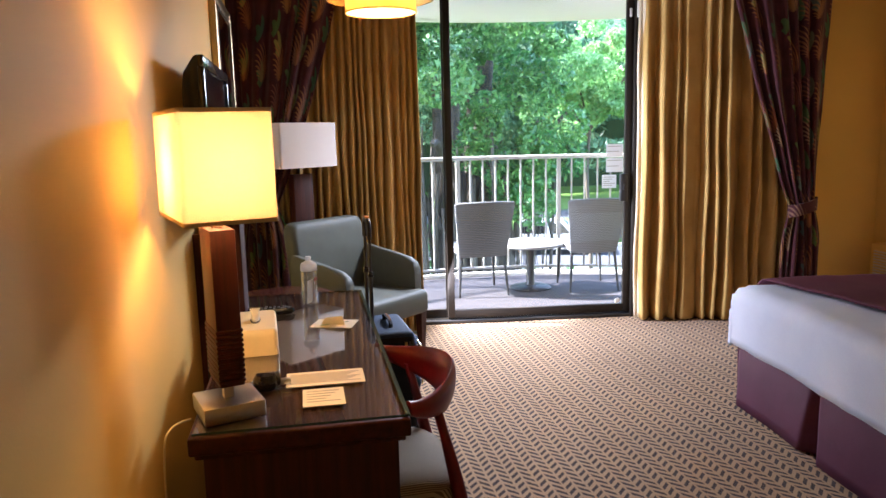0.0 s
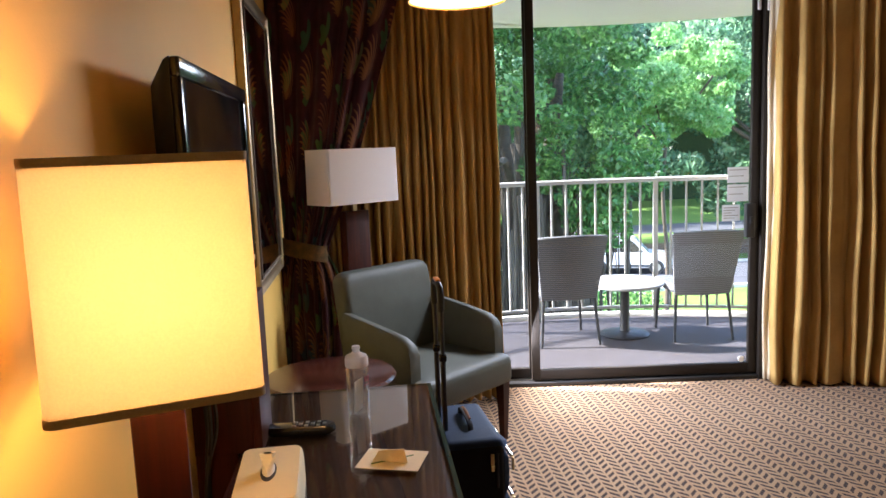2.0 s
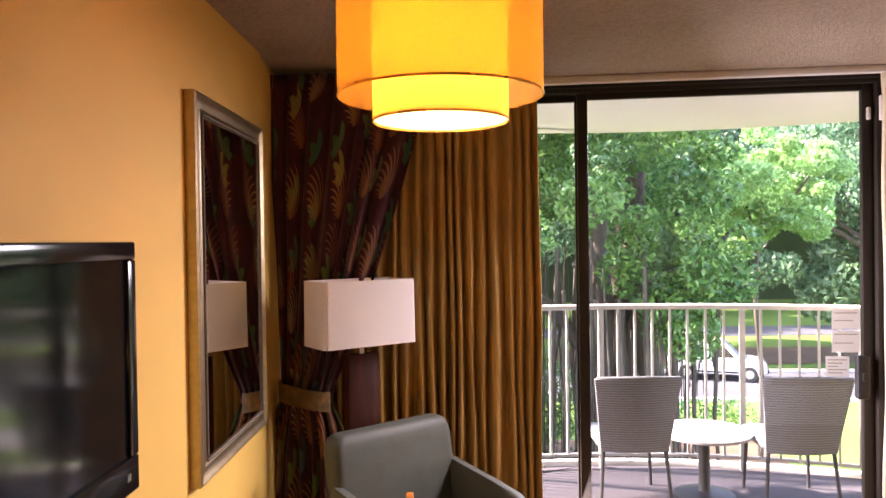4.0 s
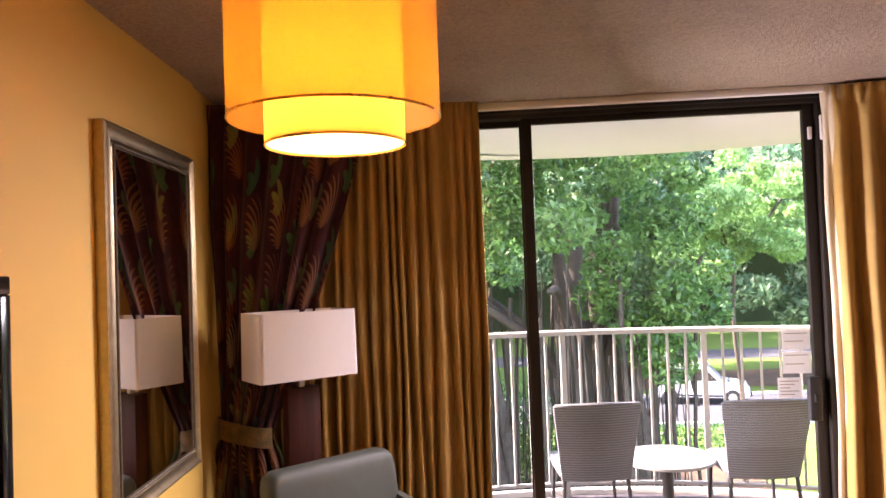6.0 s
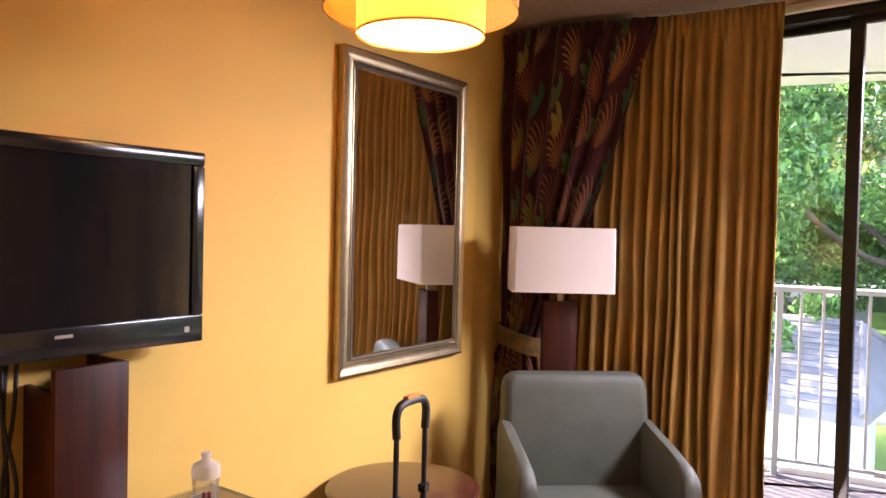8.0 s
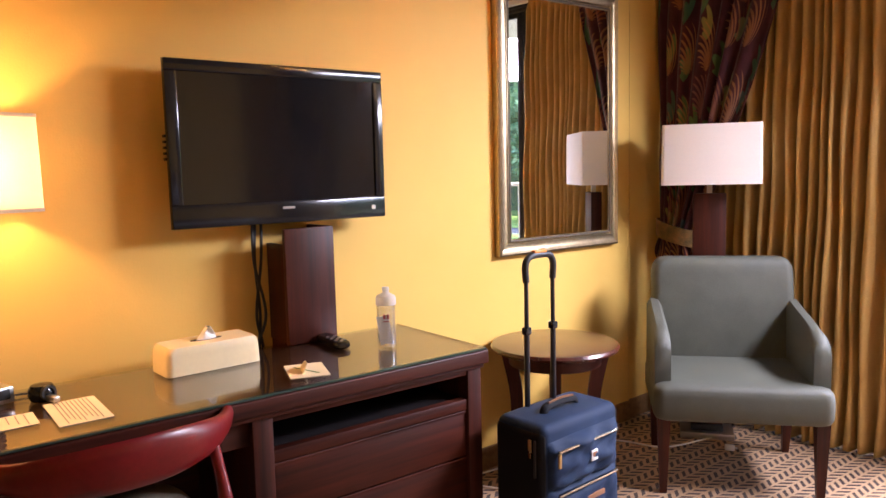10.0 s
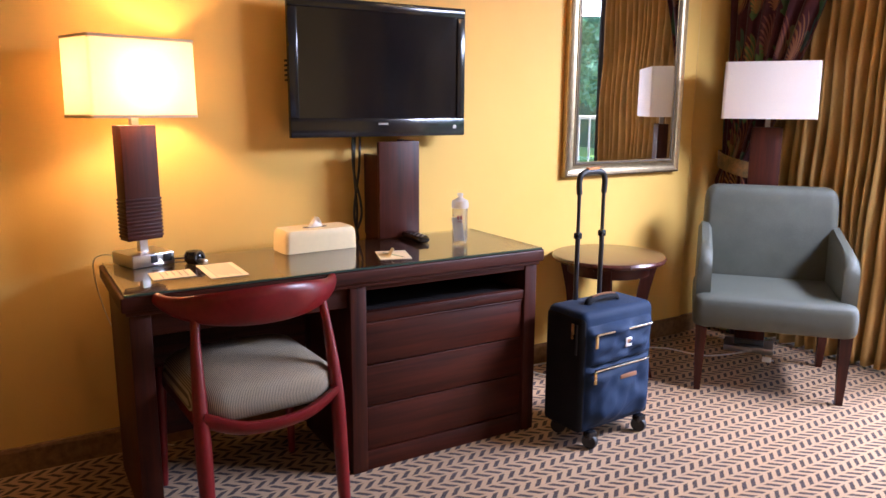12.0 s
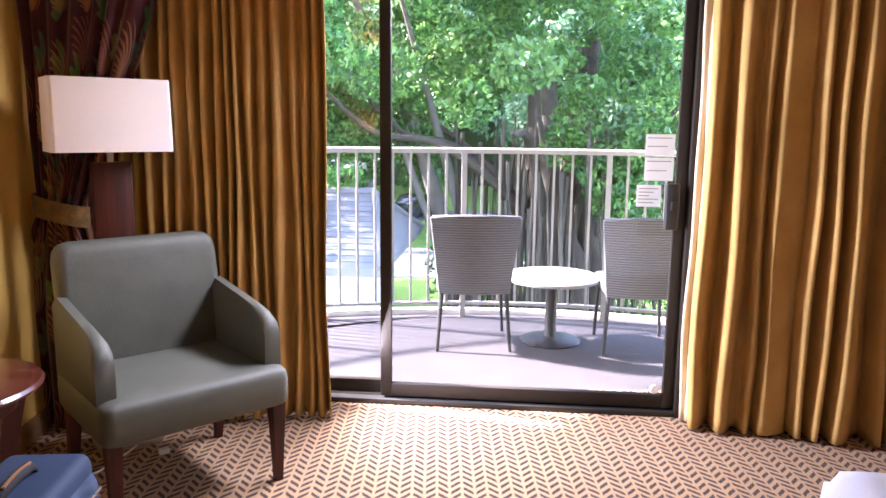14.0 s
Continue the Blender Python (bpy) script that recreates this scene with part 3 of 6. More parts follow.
def notice(z0, z1, u0, u1, bars):
    t = thing("door_notice", "small printed paper notice stuck on the glass door", "notice", NORTH, group="notices on the door")
    part("sheet", box(u0, u1, -0.0052, -0.0042, z0, z1), THIN_PAPER, t)
    for k in range(bars):
        z = z1 - 0.015 - k * (z1 - z0 - 0.02) / max(bars, 1)
        part("text_line", box(u0 + 0.01, u1 - 0.012 - 0.02 * (k % 3), -0.0062, -0.0054, z - 0.004, z), INK, t)


notice(1.235, 1.33, 1.19, 1.32, 2)
notice(1.12, 1.225, 1.19, 1.32, 2)
notice(1.00, 1.10, 1.16, 1.27, 5)

# ---- curtains ----


def hanging(name, label, material, path, folds, z_top, z_bot, amp, seed, group, waist=None, uv_w=1.0, heading=True, lean=0.0, lining=False):
    """Pleated cloth that hangs from a path given at the ceiling. waist: (z, middle, width) of a tie, as parts of the path's length."""
    rnd = random.Random(seed)
    pts = smooth_path([(*p, 0) for p in path], 10)
    lens = [0.0]
    for a, b in zip(pts, pts[1:]):
        lens.append(lens[-1] + (b - a).length)
    total = lens[-1]

    def on_path(s):
        s = min(max(s, 0.0), 1.0) * total
        for i in range(len(pts) - 1):
            if s <= lens[i + 1] or i == len(pts) - 2:
                t = (s - lens[i]) / max(lens[i + 1] - lens[i], 1e-6)
                d = (pts[i + 1] - pts[i]).normalized()
                return pts[i].lerp(pts[i + 1], t), Vector((d.y, -d.x, 0))
    cols, rows = folds * 12, 44
    shift = [rnd.uniform(-0.45, 0.45) for _ in range(folds + 2)]
    depth = [rnd.uniform(0.45, 1.35) for _ in range(folds + 2)]
    verts, faces, uvs = [], [], []
    for r in range(rows + 1):
        z = z_top + (z_bot - z_top) * r / rows
        drop = (z_top - z) / (z_top - z_bot)
        for c in range(cols + 1):
            s = c / cols
            f = s * folds
            k = int(min(f, folds - 1e-6))
            local = f - k
            phase = f + shift[k] * (1 - local) + shift[k + 1] * local
            swing = depth[k] * (1 - local) + depth[k + 1] * local
            a = amp * swing * (0.55 + 0.65 * min(drop * 1.5, 1.0))
            w = math.sin(2 * math.pi * phase)
            w = math.copysign(abs(w) ** 0.8, w)
            if heading and z > z_top - 0.11:
                w = 0.25 * w + 0.75 * math.sin(2 * math.pi * f * 2.0)
                a *= 0.6
            s2 = s
            if waist:
                wz, mid, wid = waist
                if z > wz:
                    q = ((z - wz) / (z_top - wz)) ** 0.85
                    s2 = (mid + (s - 0.5) * wid) * (1 - q) + s * q
                    a *= 0.35 + 0.65 * q
                else:
                    q = min((wz - z) / 0.35, 1.0)
                    wide = wid * (1 + 0.75 * q * (2 - q))
                    s2 = mid + (s - 0.5) * wide
                    a *= 0.35 + 0.35 * q
            p, n = on_path(s2)
            p = p + n * (a * w + lean * drop + 0.006 * math.sin(9 * z + 5 * s + seed))
            side = Vector((-n.y, n.x, 0))
            p = p + side * (0.010 * math.sin(4.0 * z + 1.7 * k + seed) * drop)
            if waist and s2 != s:
                p = p + n * 0.02 * (1 - abs(s - 0.5) * 2)
            verts.append((p.x, p.y, z))
            uvs.append((s * uv_w, z))
    for r in range(rows):
        for c in range(cols):
            i = r * (cols + 1) + c
            faces.append((i, i + 1, i + cols + 2, i + cols + 1))
    me = bpy.data.meshes.new(name)
    me.from_pydata(verts, [], faces)
    layer = me.uv_layers.new(name="UVMap")
    for loop in me.loops:
        layer.data[loop.index].uv = uvs[loop.vertex_index]
    me.materials.append(material)
    me.shade_smooth()
    ob = tagged(new(name), label, "curtain", group)
    cl = new("cloth", me)
    cl.parent = ob
    sol = cl.modifiers.new("thickness", "SOLIDIFY")
    sol.thickness = 0.004
    return ob


def n2(u, v):
    p = north(u, v)
    return (p.x, p.y)


hanging("curtain", "gold curtain drawn to the side, in deep pleats", GOLD_CURTAIN, [n2(-1.44, -0.36), n2(-1.15, -0.34), n2(-0.75, -0.29), n2(-0.45, -0.235), n2(-0.235, -0.20)], 22, 2.485, 0.012, 0.040, 4, "gold curtains", lean=0.02)
right_curtain = hanging("curtain", "gold curtain drawn open beside the sliding door, in deep pleats", GOLD_CURTAIN, [n2(1.43, -0.10), n2(1.60, -0.15), n2(2.0, -0.19), n2(2.55, -0.20)], 11, 2.485, 0.012, 0.060, 9, "gold curtains", lean=0.03)
strip = hanging("lining", "", CURTAIN_LINING, [n2(1.395, -0.075), n2(1.43, -0.105), n2(1.475, -0.12)], 2, 2.485, 0.012, 0.016, 3, "")
lining = strip.children[0]
lining.name = "lining"
lining.parent = right_curtain
tagged(lining, "cream lining turned outward at the edge")
bpy.data.objects.remove(strip)
left_drape = hanging("drape", "maroon drape printed with palm fronds, tied back at the waist", PALM, [n2(-1.47, -0.50), n2(-1.1, -0.47), n2(-0.72, -0.36)], 7, 2.47, 0.012, 0.042, 21, "palm print drapes", waist=(0.98, 0.20, 0.30), uv_w=1.5)
right_drape = hanging("drape", "maroon drape printed with palm fronds, tied back at the waist", PALM, [n2(1.98, -0.28), n2(2.3, -0.31), n2(2.72, -0.32)], 7, 2.47, 0.012, 0.042, 33, "palm print drapes", waist=(0.84, 0.80, 0.24), uv_w=1.5)


def tieback(owner, centre, w, d, z, tilt, material, label=""):
    """A flat band of the same print slung round the gathered cloth."""
    rings = []
    for k in range(25):
        a = 2 * math.pi * k / 24
        x, y = w * math.cos(a), d * math.sin(a)
        zz = z + tilt * x
        n = Vector((math.cos(a) / w, math.sin(a) / d, 0)).normalized()
        o = Vector((centre[0] + x, centre[1] + y, zz))
        rings.append([o + Vector((0, 0, -0.045)), o + Vector((0, 0, 0.045)), o + Vector((0, 0, 0.045)) + n * 0.006, o + Vector((0, 0, -0.045)) + n * 0.006])
    band = part("tieback", loft(rings, True, False), material, owner, label)
    uv = band.data.uv_layers.new(name="UVMap")
    for loop in band.data.loops:
        co = band.data.vertices[loop.vertex_index].co
        uv.data[loop.index].uv = (co.x * 1.3 + 0.37, co.z + 0.21)


c = north(-1.47 + 0.75 * 0.20, -0.50)
tieback(left_drape, (c.x, c.y), 0.115, 0.055, 0.985, -0.25, SASH, "gold and green sash")
c = north(1.98 + 0.74 * 0.80, -0.32)
tieback(right_drape, (c.x, c.y), 0.11, 0.055, 0.845, 0.25, PALM)

# ---- desk and what belongs to it ----
DX0, DX1, DY0, DY1, DZ = -0.052, 0.480, 1.862, 3.402, 0.757


def desk():
    t = thing("desk", "dark mahogany writing desk with drawers and an open shelf", "desk")
    part("desktop", box(DX0, DX1, DY0, DY1, 0.705, DZ - 0.006, 0.006, 3), MAHOGANY, t)
    part("veneer", box(DX0 + 0.03, DX1 - 0.03, DY0 + 0.03, DY1 - 0.03, DZ - 0.006, DZ - 0.0045), DESKTOP_WOOD, t)
    g = part("glass_top", box(DX0 + 0.012, DX1 - 0.012, DY0 + 0.012, DY1 - 0.012, DZ - 0.0035, DZ + 0.0025), TOP_GLASS, t, "clear glass sheet on the desktop")
    g.visible_shadow = False
    for n, (x0, x1, y0, y1) in enumerate(((DX0 + 0.01, DX1 - 0.01, DY0 + 0.0105, DY0 + 0.0118), (DX0 + 0.01, DX1 - 0.01, DY1 - 0.0118, DY1 - 0.0105), (DX1 - 0.0118, DX1 - 0.0005, DY0 + 0.012, DY1 - 0.012))):
        part("glass_edge", box(x0, x1, y0, y1, DZ - 0.0035, DZ + 0.0024), GLASS_EDGE, t)
    part("moulding", box(DX0 + 0.012, DX1 - 0.012, DY0 + 0.012, DY1 - 0.012, 0.690, 0.705, 0.005), MAHOGANY, t)
    part("side_panel", box(DX0 + 0.03, DX1 - 0.03, DY0 + 0.022, DY0 + 0.085, 0.0, 0.690, 0.004), MAHOGANY_UP, t)
    part("apron", box(DX1 - 0.07, DX1 - 0.045, DY0 + 0.085, 2.585, 0.615, 0.690, 0.003), MAHOGANY, t)
    part("modesty_panel", box(DX0 + 0.03, DX0 + 0.05, DY0 + 0.085, 2.585, 0.10, 0.690), MAHOGANY, t)
    part("post", box(DX0 + 0.03, DX1 - 0.022, 2.585, 2.645, 0.0, 0.690, 0.004), MAHOGANY_UP, t)
    part("post", box(DX0 + 0.03, DX1 - 0.022, DY1 - 0.075, DY1 - 0.018, 0.0, 0.690, 0.004), MAHOGANY_UP, t)
    y0, y1 = 2.645, DY1 - 0.075
    # back and board of the recess carry its shade in their colour
    part("back_panel", box(DX0 + 0.03, DX0 + 0.042, y0, y1, 0.0, 0.690), DARK_INNER, t)
    part("top_rail", box(DX1 - 0.06, DX1 - 0.028, y0, y1, 0.672, 0.690, 0.002), MAHOGANY, t)
    part("shelf_lipping", box(DX1 - 0.06, DX1 - 0.028, y0, y1, 0.556, 0.592, 0.003), MAHOGANY, t)
    part("shelf", box(DX0 + 0.042, DX1 - 0.06, y0, y1, 0.556, 0.588), DARK_INNER, t, "inside of the open shelf, blackened for its shade")
    part("shelf_rail", box(DX1 - 0.05, DX1 - 0.040, y0, y1, 0.540, 0.556), MAHOGANY, t)
    for z0, z1 in ((0.402, 0.549), (0.246, 0.393), (0.080, 0.237)):
        d = part("drawer", box(DX1 - 0.30, DX1 - 0.034, y0 + 0.004, y1 - 0.004, z0 - 0.003, z1, 0.003), MAHOGANY, t)
        lip = loft([[(DX1 - 0.034, y, z1 - 0.004), (DX1 - 0.031, y, z1 - 0.004), (DX1 - 0.030, y, z1 + 0.001), (DX1 - 0.031, y, z1 + 0.003), (DX1 - 0.034, y, z1 + 0.003)] for y in (y0 + 0.002, y1 - 0.002)])
        part("pull_lip", lip, MAHOGANY, d)
    part("plinth", box(DX0 + 0.04, DX1 - 0.03, y0, y1, 0.0, 0.072, 0.003), MAHOGANY, t)
    return t


desk()


def desk_lamp():
    turn = 18.0
    t = thing("desk_lamp", "lit table lamp with cream rectangular shade and ribbed wood stem", "lamp", pose(*DESK_LAMP, DZ + 0.003, 0, 0, turn))
    base = part("base", box(-0.075, 0.075, -0.075, 0.075, 0.0, 0.043, 0.004), STEEL, t, "brushed steel base with switch and outlets")
    for y, w in ((0.0, 0.022), (0.048, 0.030)):
        part("outlet", box(0.075, 0.078, y - w / 2, y + w / 2, 0.012, 0.038, 0.002), BLACK_MATT, base)
    part("neck", box(-0.012, 0.012, -0.014, 0.014, 0.043, 0.085), STEEL, t)
    part("stem", box(-0.030, 0.030, -0.062, 0.062, 0.085, 0.472, 0.003), MAHOGANY_UP, t, "dark wood slab stem")
    for k in range(11):
        z = 0.095 + 0.0125 * k
        part("rib", box(-0.033, 0.033, -0.065, 0.065, z, z + 0.008, 0.002), MAHOGANY, t)
    part("collar", box(-0.012, 0.012, -0.012, 0.012, 0.472, 0.52), STEEL, t)
    hw, hd, z0, z1 = 0.105, 0.181, 0.497, 0.752
    sh = bmesh.new()
    o, i = rounded_rect(2 * hw, 2 * hd, 0.012, 3), rounded_rect(2 * hw - 0.006, 2 * hd - 0.006, 0.010, 3)
    loft([[(x, y, z0) for x, y in o], [(x * 0.985, y * 0.985, z1) for x, y in o], [(x * 0.985, y * 0.985, z1) for x, y in i], [(x, y, z0) for x, y in i], [(x, y, z0) for x, y in o]], True, False, sh)
    part("shade", sh, SHADE_DESK, t, "cream fabric shade")
    for z, k in ((z0, 1.0), (z1 - 0.008, 0.986)):
        rim = loft([[(x * k * 1.006, y * k * 1.006, z) for x, y in o], [(x * k * 1.006, y * k * 1.006, z + 0.009) for x, y in o], [(x * k, y * k, z + 0.009) for x, y in i], [(x * k, y * k, z) for x, y in i], [(x * k * 1.006, y * k * 1.006, z) for x, y in o]], True, False)
        part("trim", rim, CURTAIN_LINING, t)
    part("spider", box(-hw + 0.004, hw - 0.004, -0.003, 0.003, 0.735, 0.740), STEEL, t)
    return t


desk_lamp()
cord = smooth_path([(-0.05, 1.93, 0.775), (-0.085, 1.875, 0.778), (-0.10, 1.848, 0.735), (-0.11, 1.88, 0.55), (-0.11, 1.97, 0.30), (-0.11, 2.05, 0.012), (-0.11, 2.4, 0.012)], 8)
solo("lamp_cord", tube(cord, 0.0028, 6), CREAM_CASE, "pale lamp cord falling behind the desk", "cable")


def television():
    y0, y1, z0, z1, f = 2.566, 3.350, 1.175, 1.702, -0.034
    t = thing("television", "black flat screen television, off, on a wall mount", "television")
    part("back_shell", loft([[(x, y, z) for y, z in ((y0 + k, z0 + k), (y1 - k, z0 + k), (y1 - k, z1 - k), (y0 + k, z1 - k))] for x, k in ((f - 0.085, 0.10), (f - 0.07, 0.05), (f - 0.032, 0.006), (f - 0.02, 0.0))]), BLACK_MATT, t, smooth=30)
    b, lo = 0.038, 0.075
    for a in ((y0, y1, z1 - b, z1), (y0, y1, z0, z0 + lo), (y0, y0 + b, z0 + lo, z1 - b), (y1 - b, y1, z0 + lo, z1 - b)):
        part("bezel", box(f - 0.02, f, *a, 0.005), BLACK_PLASTIC, t)
    part("screen", box(f - 0.012, f - 0.008, y0 + b - 0.002, y1 - b + 0.002, z0 + lo - 0.002, z1 - b + 0.002), SCREEN, t, "dark glossy screen")
    ym = (y0 + y1) / 2
    part("badge", box(f, f + 0.001, ym - 0.022, ym + 0.022, z0 + 0.048, z0 + 0.056), STEEL, t)
    part("corner_mark", box(f, f + 0.001, y1 - 0.06, y1 - 0.045, z0 + 0.03, z0 + 0.045), STEEL, t)
    part("mount", box(WEST + 0.001, f - 0.08, ym - 0.11, ym + 0.11, 1.33, 1.55), BLACK_MATT, t)
    for k in range(5):
        part("vent_slot", box(f - 0.05, f - 0.03, y0 - 0.001, y0 + 0.004, 1.39 + 0.018 * k, 1.398 + 0.018 * k), BLACK_PLASTIC, t)
    return t


television()


def wall_panel():
    t = thing("cable_panel", "upright mahogany cable cover board behind the desk", "wall panel")
    part("front_board", box(-0.010, 0.012, 2.915, 3.10, DZ + 0.003, 1.157, 0.003), MAHOGANY_UP, t)
    part("side_board", box(WEST + 0.001, -0.010, 2.925, 2.942, DZ + 0.003, 1.10, 0.002), MAHOGANY_UP, t)
    part("side_board", box(WEST + 0.001, -0.010, 3.083, 3.10, DZ + 0.003, 1.157, 0.002), MAHOGANY_UP, t)
    part("foot", box(WEST + 0.001, DX0 - 0.002, 2.93, 3.095, 0.0, DZ + 0.003), MAHOGANY_UP, t)


wall_panel()
for k, (dy, dx) in enumerate(((0.0, 0.0), (0.018, 0.012), (-0.012, 0.02))):
    cord = smooth_path([(-0.11, 2.87 + dy, 1.24), (-0.12 + dx, 2.862 + dy, 1.05), (-0.11 + dx, 2.868 - dy, 0.86), (-0.12, 2.862 + dy, 0.70), (-0.12, 2.86 + dy, 0.3)], 8)
    solo("television_cable", tube(cord, 0.0055, 6), BLACK_MATT, "black cable hanging from the television", "cable", group="television cables")


def mirror():
    y0, y1, z0, z1 = 4.0, 4.803, 0.953, 2.162
    t = thing("wall_mirror", "tall wall mirror in a stepped champagne silver frame", "mirror")
    prof = ((0.0, 0.0), (0.0, 0.032), (0.008, 0.037), (0.018, 0.030), (0.026, 0.026), (0.05, 0.030), (0.058, 0.022), (0.074, 0.026), (0.082, 0.024), (0.082, 0.0))
    for name, p, q in (("frame_side", (y0, z0), (y0, z1)), ("frame_top", (y0, z1), (y1, z1)), ("frame_side", (y1, z1), (y1, z0)), ("frame_bottom", (y1, z0), (y0, z0))):
        cx, cz = (y0 + y1) / 2, (z0 + z1) / 2
        rings = []
        for y, z in (p, q):
            sy, sz = (1 if cx > y else -1), (1 if cz > z else -1)
            rings.append([(WEST + 0.001 + h, y + sy * a, z + sz * a) for a, h in prof])
        part(name, loft(rings), FRAME_SILVER, t, smooth=50)
    a = 0.066
    for p, q in (((y0 + a, z0 + a), (y0 + a, z1 - a)), ((y0 + a, z1 - a), (y1 - a, z1 - a)), ((y1 - a, z1 - a), (y1 - a, z0 + a)), ((y1 - a, z0 + a), (y0 + a, z0 + a))):
        part("beading", tube([(WEST + 0.034, *p), (WEST + 0.034, *q)], 0.0045, 8), FRAME_DARK, t)
    part("mirror_glass", box(WEST + 0.002, WEST + 0.031, y0 + 0.075, y1 - 0.075, z0 + 0.075, z1 - 0.075), MIRROR, t, "silvered mirror glass")


mirror()


def tissue_box():
    t = thing("tissue_box", "cream tissue box cover with a tissue pulled out", "tissue box", pose(0.068, 2.612, DZ + 0.0035, 0, 0, 3))
    o = rounded_rect(0.14, 0.295, 0.02, 5)
    part("cover", loft([[(x * k, y * k, z) for x, y in o] for z, k in ((0.0, 1.0), (0.06, 0.985), (0.075, 0.955), (0.083, 0.90), (0.083, 0.3))]), CREAM_CASE, t)
    part("slot", slab([(0.012 * math.cos(a) * 1.4, 0.05 * math.sin(a)) for a in (2 * math.pi * k / 20 for k in range(20))], 0.083, 0.0838), BLACK_MATT, t)
    bm = bmesh.new()
    rings = []
    for k in range(8):
        h = k / 7
        rings.append([((0.013 * (1 - h * 0.5)) * math.cos(a) + 0.012 * math.sin(3 * a + k) * h, (0.035 * (1 - h * 0.85)) * math.sin(a) + 0.01 * h, 0.08 + 0.04 * h) for a in (2 * math.pi * j / 16 for j in range(16))])
    part("tissue", loft(rings), TISSUE, t)


tissue_box()


def remote():
    t = thing("remote_control", "black television remote control lying on the desk", "remote control", pose(0.095, 3.035, DZ + 0.0035, 0, 0, 86))
    o = rounded_rect(0.052, 0.19, 0.018, 4)
    part("case", loft([[(x * k, y * k, z) for x, y in o] for z, k in ((0.0, 0.86), (0.008, 1.0), (0.018, 0.98), (0.024, 0.88))]), BLACK_PLASTIC, t)
    for r in range(6):
        for c in range(3):
            part("button", box(-0.016 + c * 0.013, -0.007 + c * 0.013, -0.07 + r * 0.016, -0.061 + r * 0.016, 0.0238, 0.0262), STEEL if (r + c) % 2 else BLACK_MATT, t)


remote()


def bottle():
    t = thing("water_bottle", "clear plastic sports bottle with a pull-up cap", "bottle", pose(0.252, 3.152, DZ + 0.0035, 0, 0, -34))
    part("body", lathe([(0.026, 0.0), (0.031, 0.004), (0.032, 0.045), (0.0308, 0.09), (0.032, 0.135), (0.031, 0.15), (0.029, 0.15), (0.029, 0.135), (0.028, 0.09), (0.029, 0.045), (0.028, 0.008), (0.0, 0.006)], 28, caps=False), CLEAR, t)
    part("cap", lathe([(0.0330, 0.143), (0.0335, 0.147), (0.0335, 0.164), (0.030, 0.173), (0.016, 0.180), (0.011, 0.184), (0.010, 0.190), (0.0125, 0.193), (0.011, 0.201), (0.0, 0.202)], 24, caps=False), CAP_PLASTIC, t, "translucent white screw cap")
    part("leaflet", box(-0.004, -0.002, -0.020, 0.020, 0.009, 0.108), WHITE_PAPER, t, "folded white leaflet inside", m=pose(0.0, 0.0, 0.0, 7, 9, 0))
    for y in (-0.006, 0.006):
        part("print_mark", box(0.0314, 0.0328, y - 0.004, y + 0.004, 0.100, 0.116, 0.0005), RED_PRINT, t)
    part("print_line", box(0.0312, 0.0324, -0.010, 0.010, 0.090, 0.093), RED_PRINT, t)


bottle()


def card(name, label, x, y, turn, w, d, tent=False, lines=0):
    t = thing(name, label, "paper", pose(x, y, DZ + 0.0035, 0, 0, turn), group="papers on the desk")
    part("sheet", box(-w / 2, w / 2, -d / 2, d / 2, 0.0, 0.0012), PAPER, t)
    if tent:
        part("flap", loft([[(-w * 0.3, -d * 0.1, 0.0015), (w * 0.28, -d * 0.16, 0.0015), (w * 0.20, -d * 0.02, 0.030), (-w * 0.22, 0.0, 0.022)], [(-w * 0.3, -d * 0.08, 0.0015), (w * 0.28, -d * 0.14, 0.0015), (w * 0.20, 0.0, 0.030), (-w * 0.22, d * 0.02, 0.022)]]), PAPER, t)
        part("green_print", box(-w * 0.35, w * 0.35, -0.004, 0.002, 0.0013, 0.0019, m=pose(0, 0, 0, 0, 0, 35)), plain("green_print", (0.12, 0.22, 0.06), 0.7), t)
    for k in range(lines):
        y0 = d / 2 - 0.02 - k * (d - 0.035) / max(lines, 1)
        part("text_line", box(-w / 2 + 0.01, w / 2 - 0.012 - 0.012 * (k % 4), y0 - 0.0028, y0, 0.0013, 0.0018), INK, t)


card("folded_card", "small folded cream card lying open on the desk", 0.335, 2.812, -18, 0.155, 0.115, tent=True)
card("printed_sheet", "printed cream sheet lying on the glass", 0.282, 2.202, 0, 0.22, 0.122, lines=9)
card("printed_note", "small printed cream note on the glass", 0.272, 2.045, 0, 0.11, 0.132, lines=5)


def charger():
    t = thing("charger", "small black travel charger with its lead", "charger", pose(0.118, 2.150, DZ + 0.0035, 0, 0, 20))
    part("case", lathe([(0.0, 0.0), (0.026, 0.0), (0.034, 0.010), (0.034, 0.030), (0.026, 0.042), (0.0, 0.046)], 20, caps=False), BLACK_PLASTIC, t)
    part("lens_ring", lathe([(0.014, 0.0), (0.014, 0.012), (0.02, 0.012), (0.02, 0.0)], 18, caps=False), BLACK_MATT, t, m=pose(0.024, 0, 0.024, 0, 90, 0))
    part("plug", box(0.03, 0.07, -0.010, 0.010, 0.004, 0.020, 0.004), STEEL, t)
    part("lead", tube(smooth_path([(-0.03, 0, 0.012), (-0.06, 0.02, 0.006), (-0.09, -0.02, 0.006), (-0.10, -0.08, 0.006)], 6), 0.003, 6), BLACK_MATT, t)


charger()


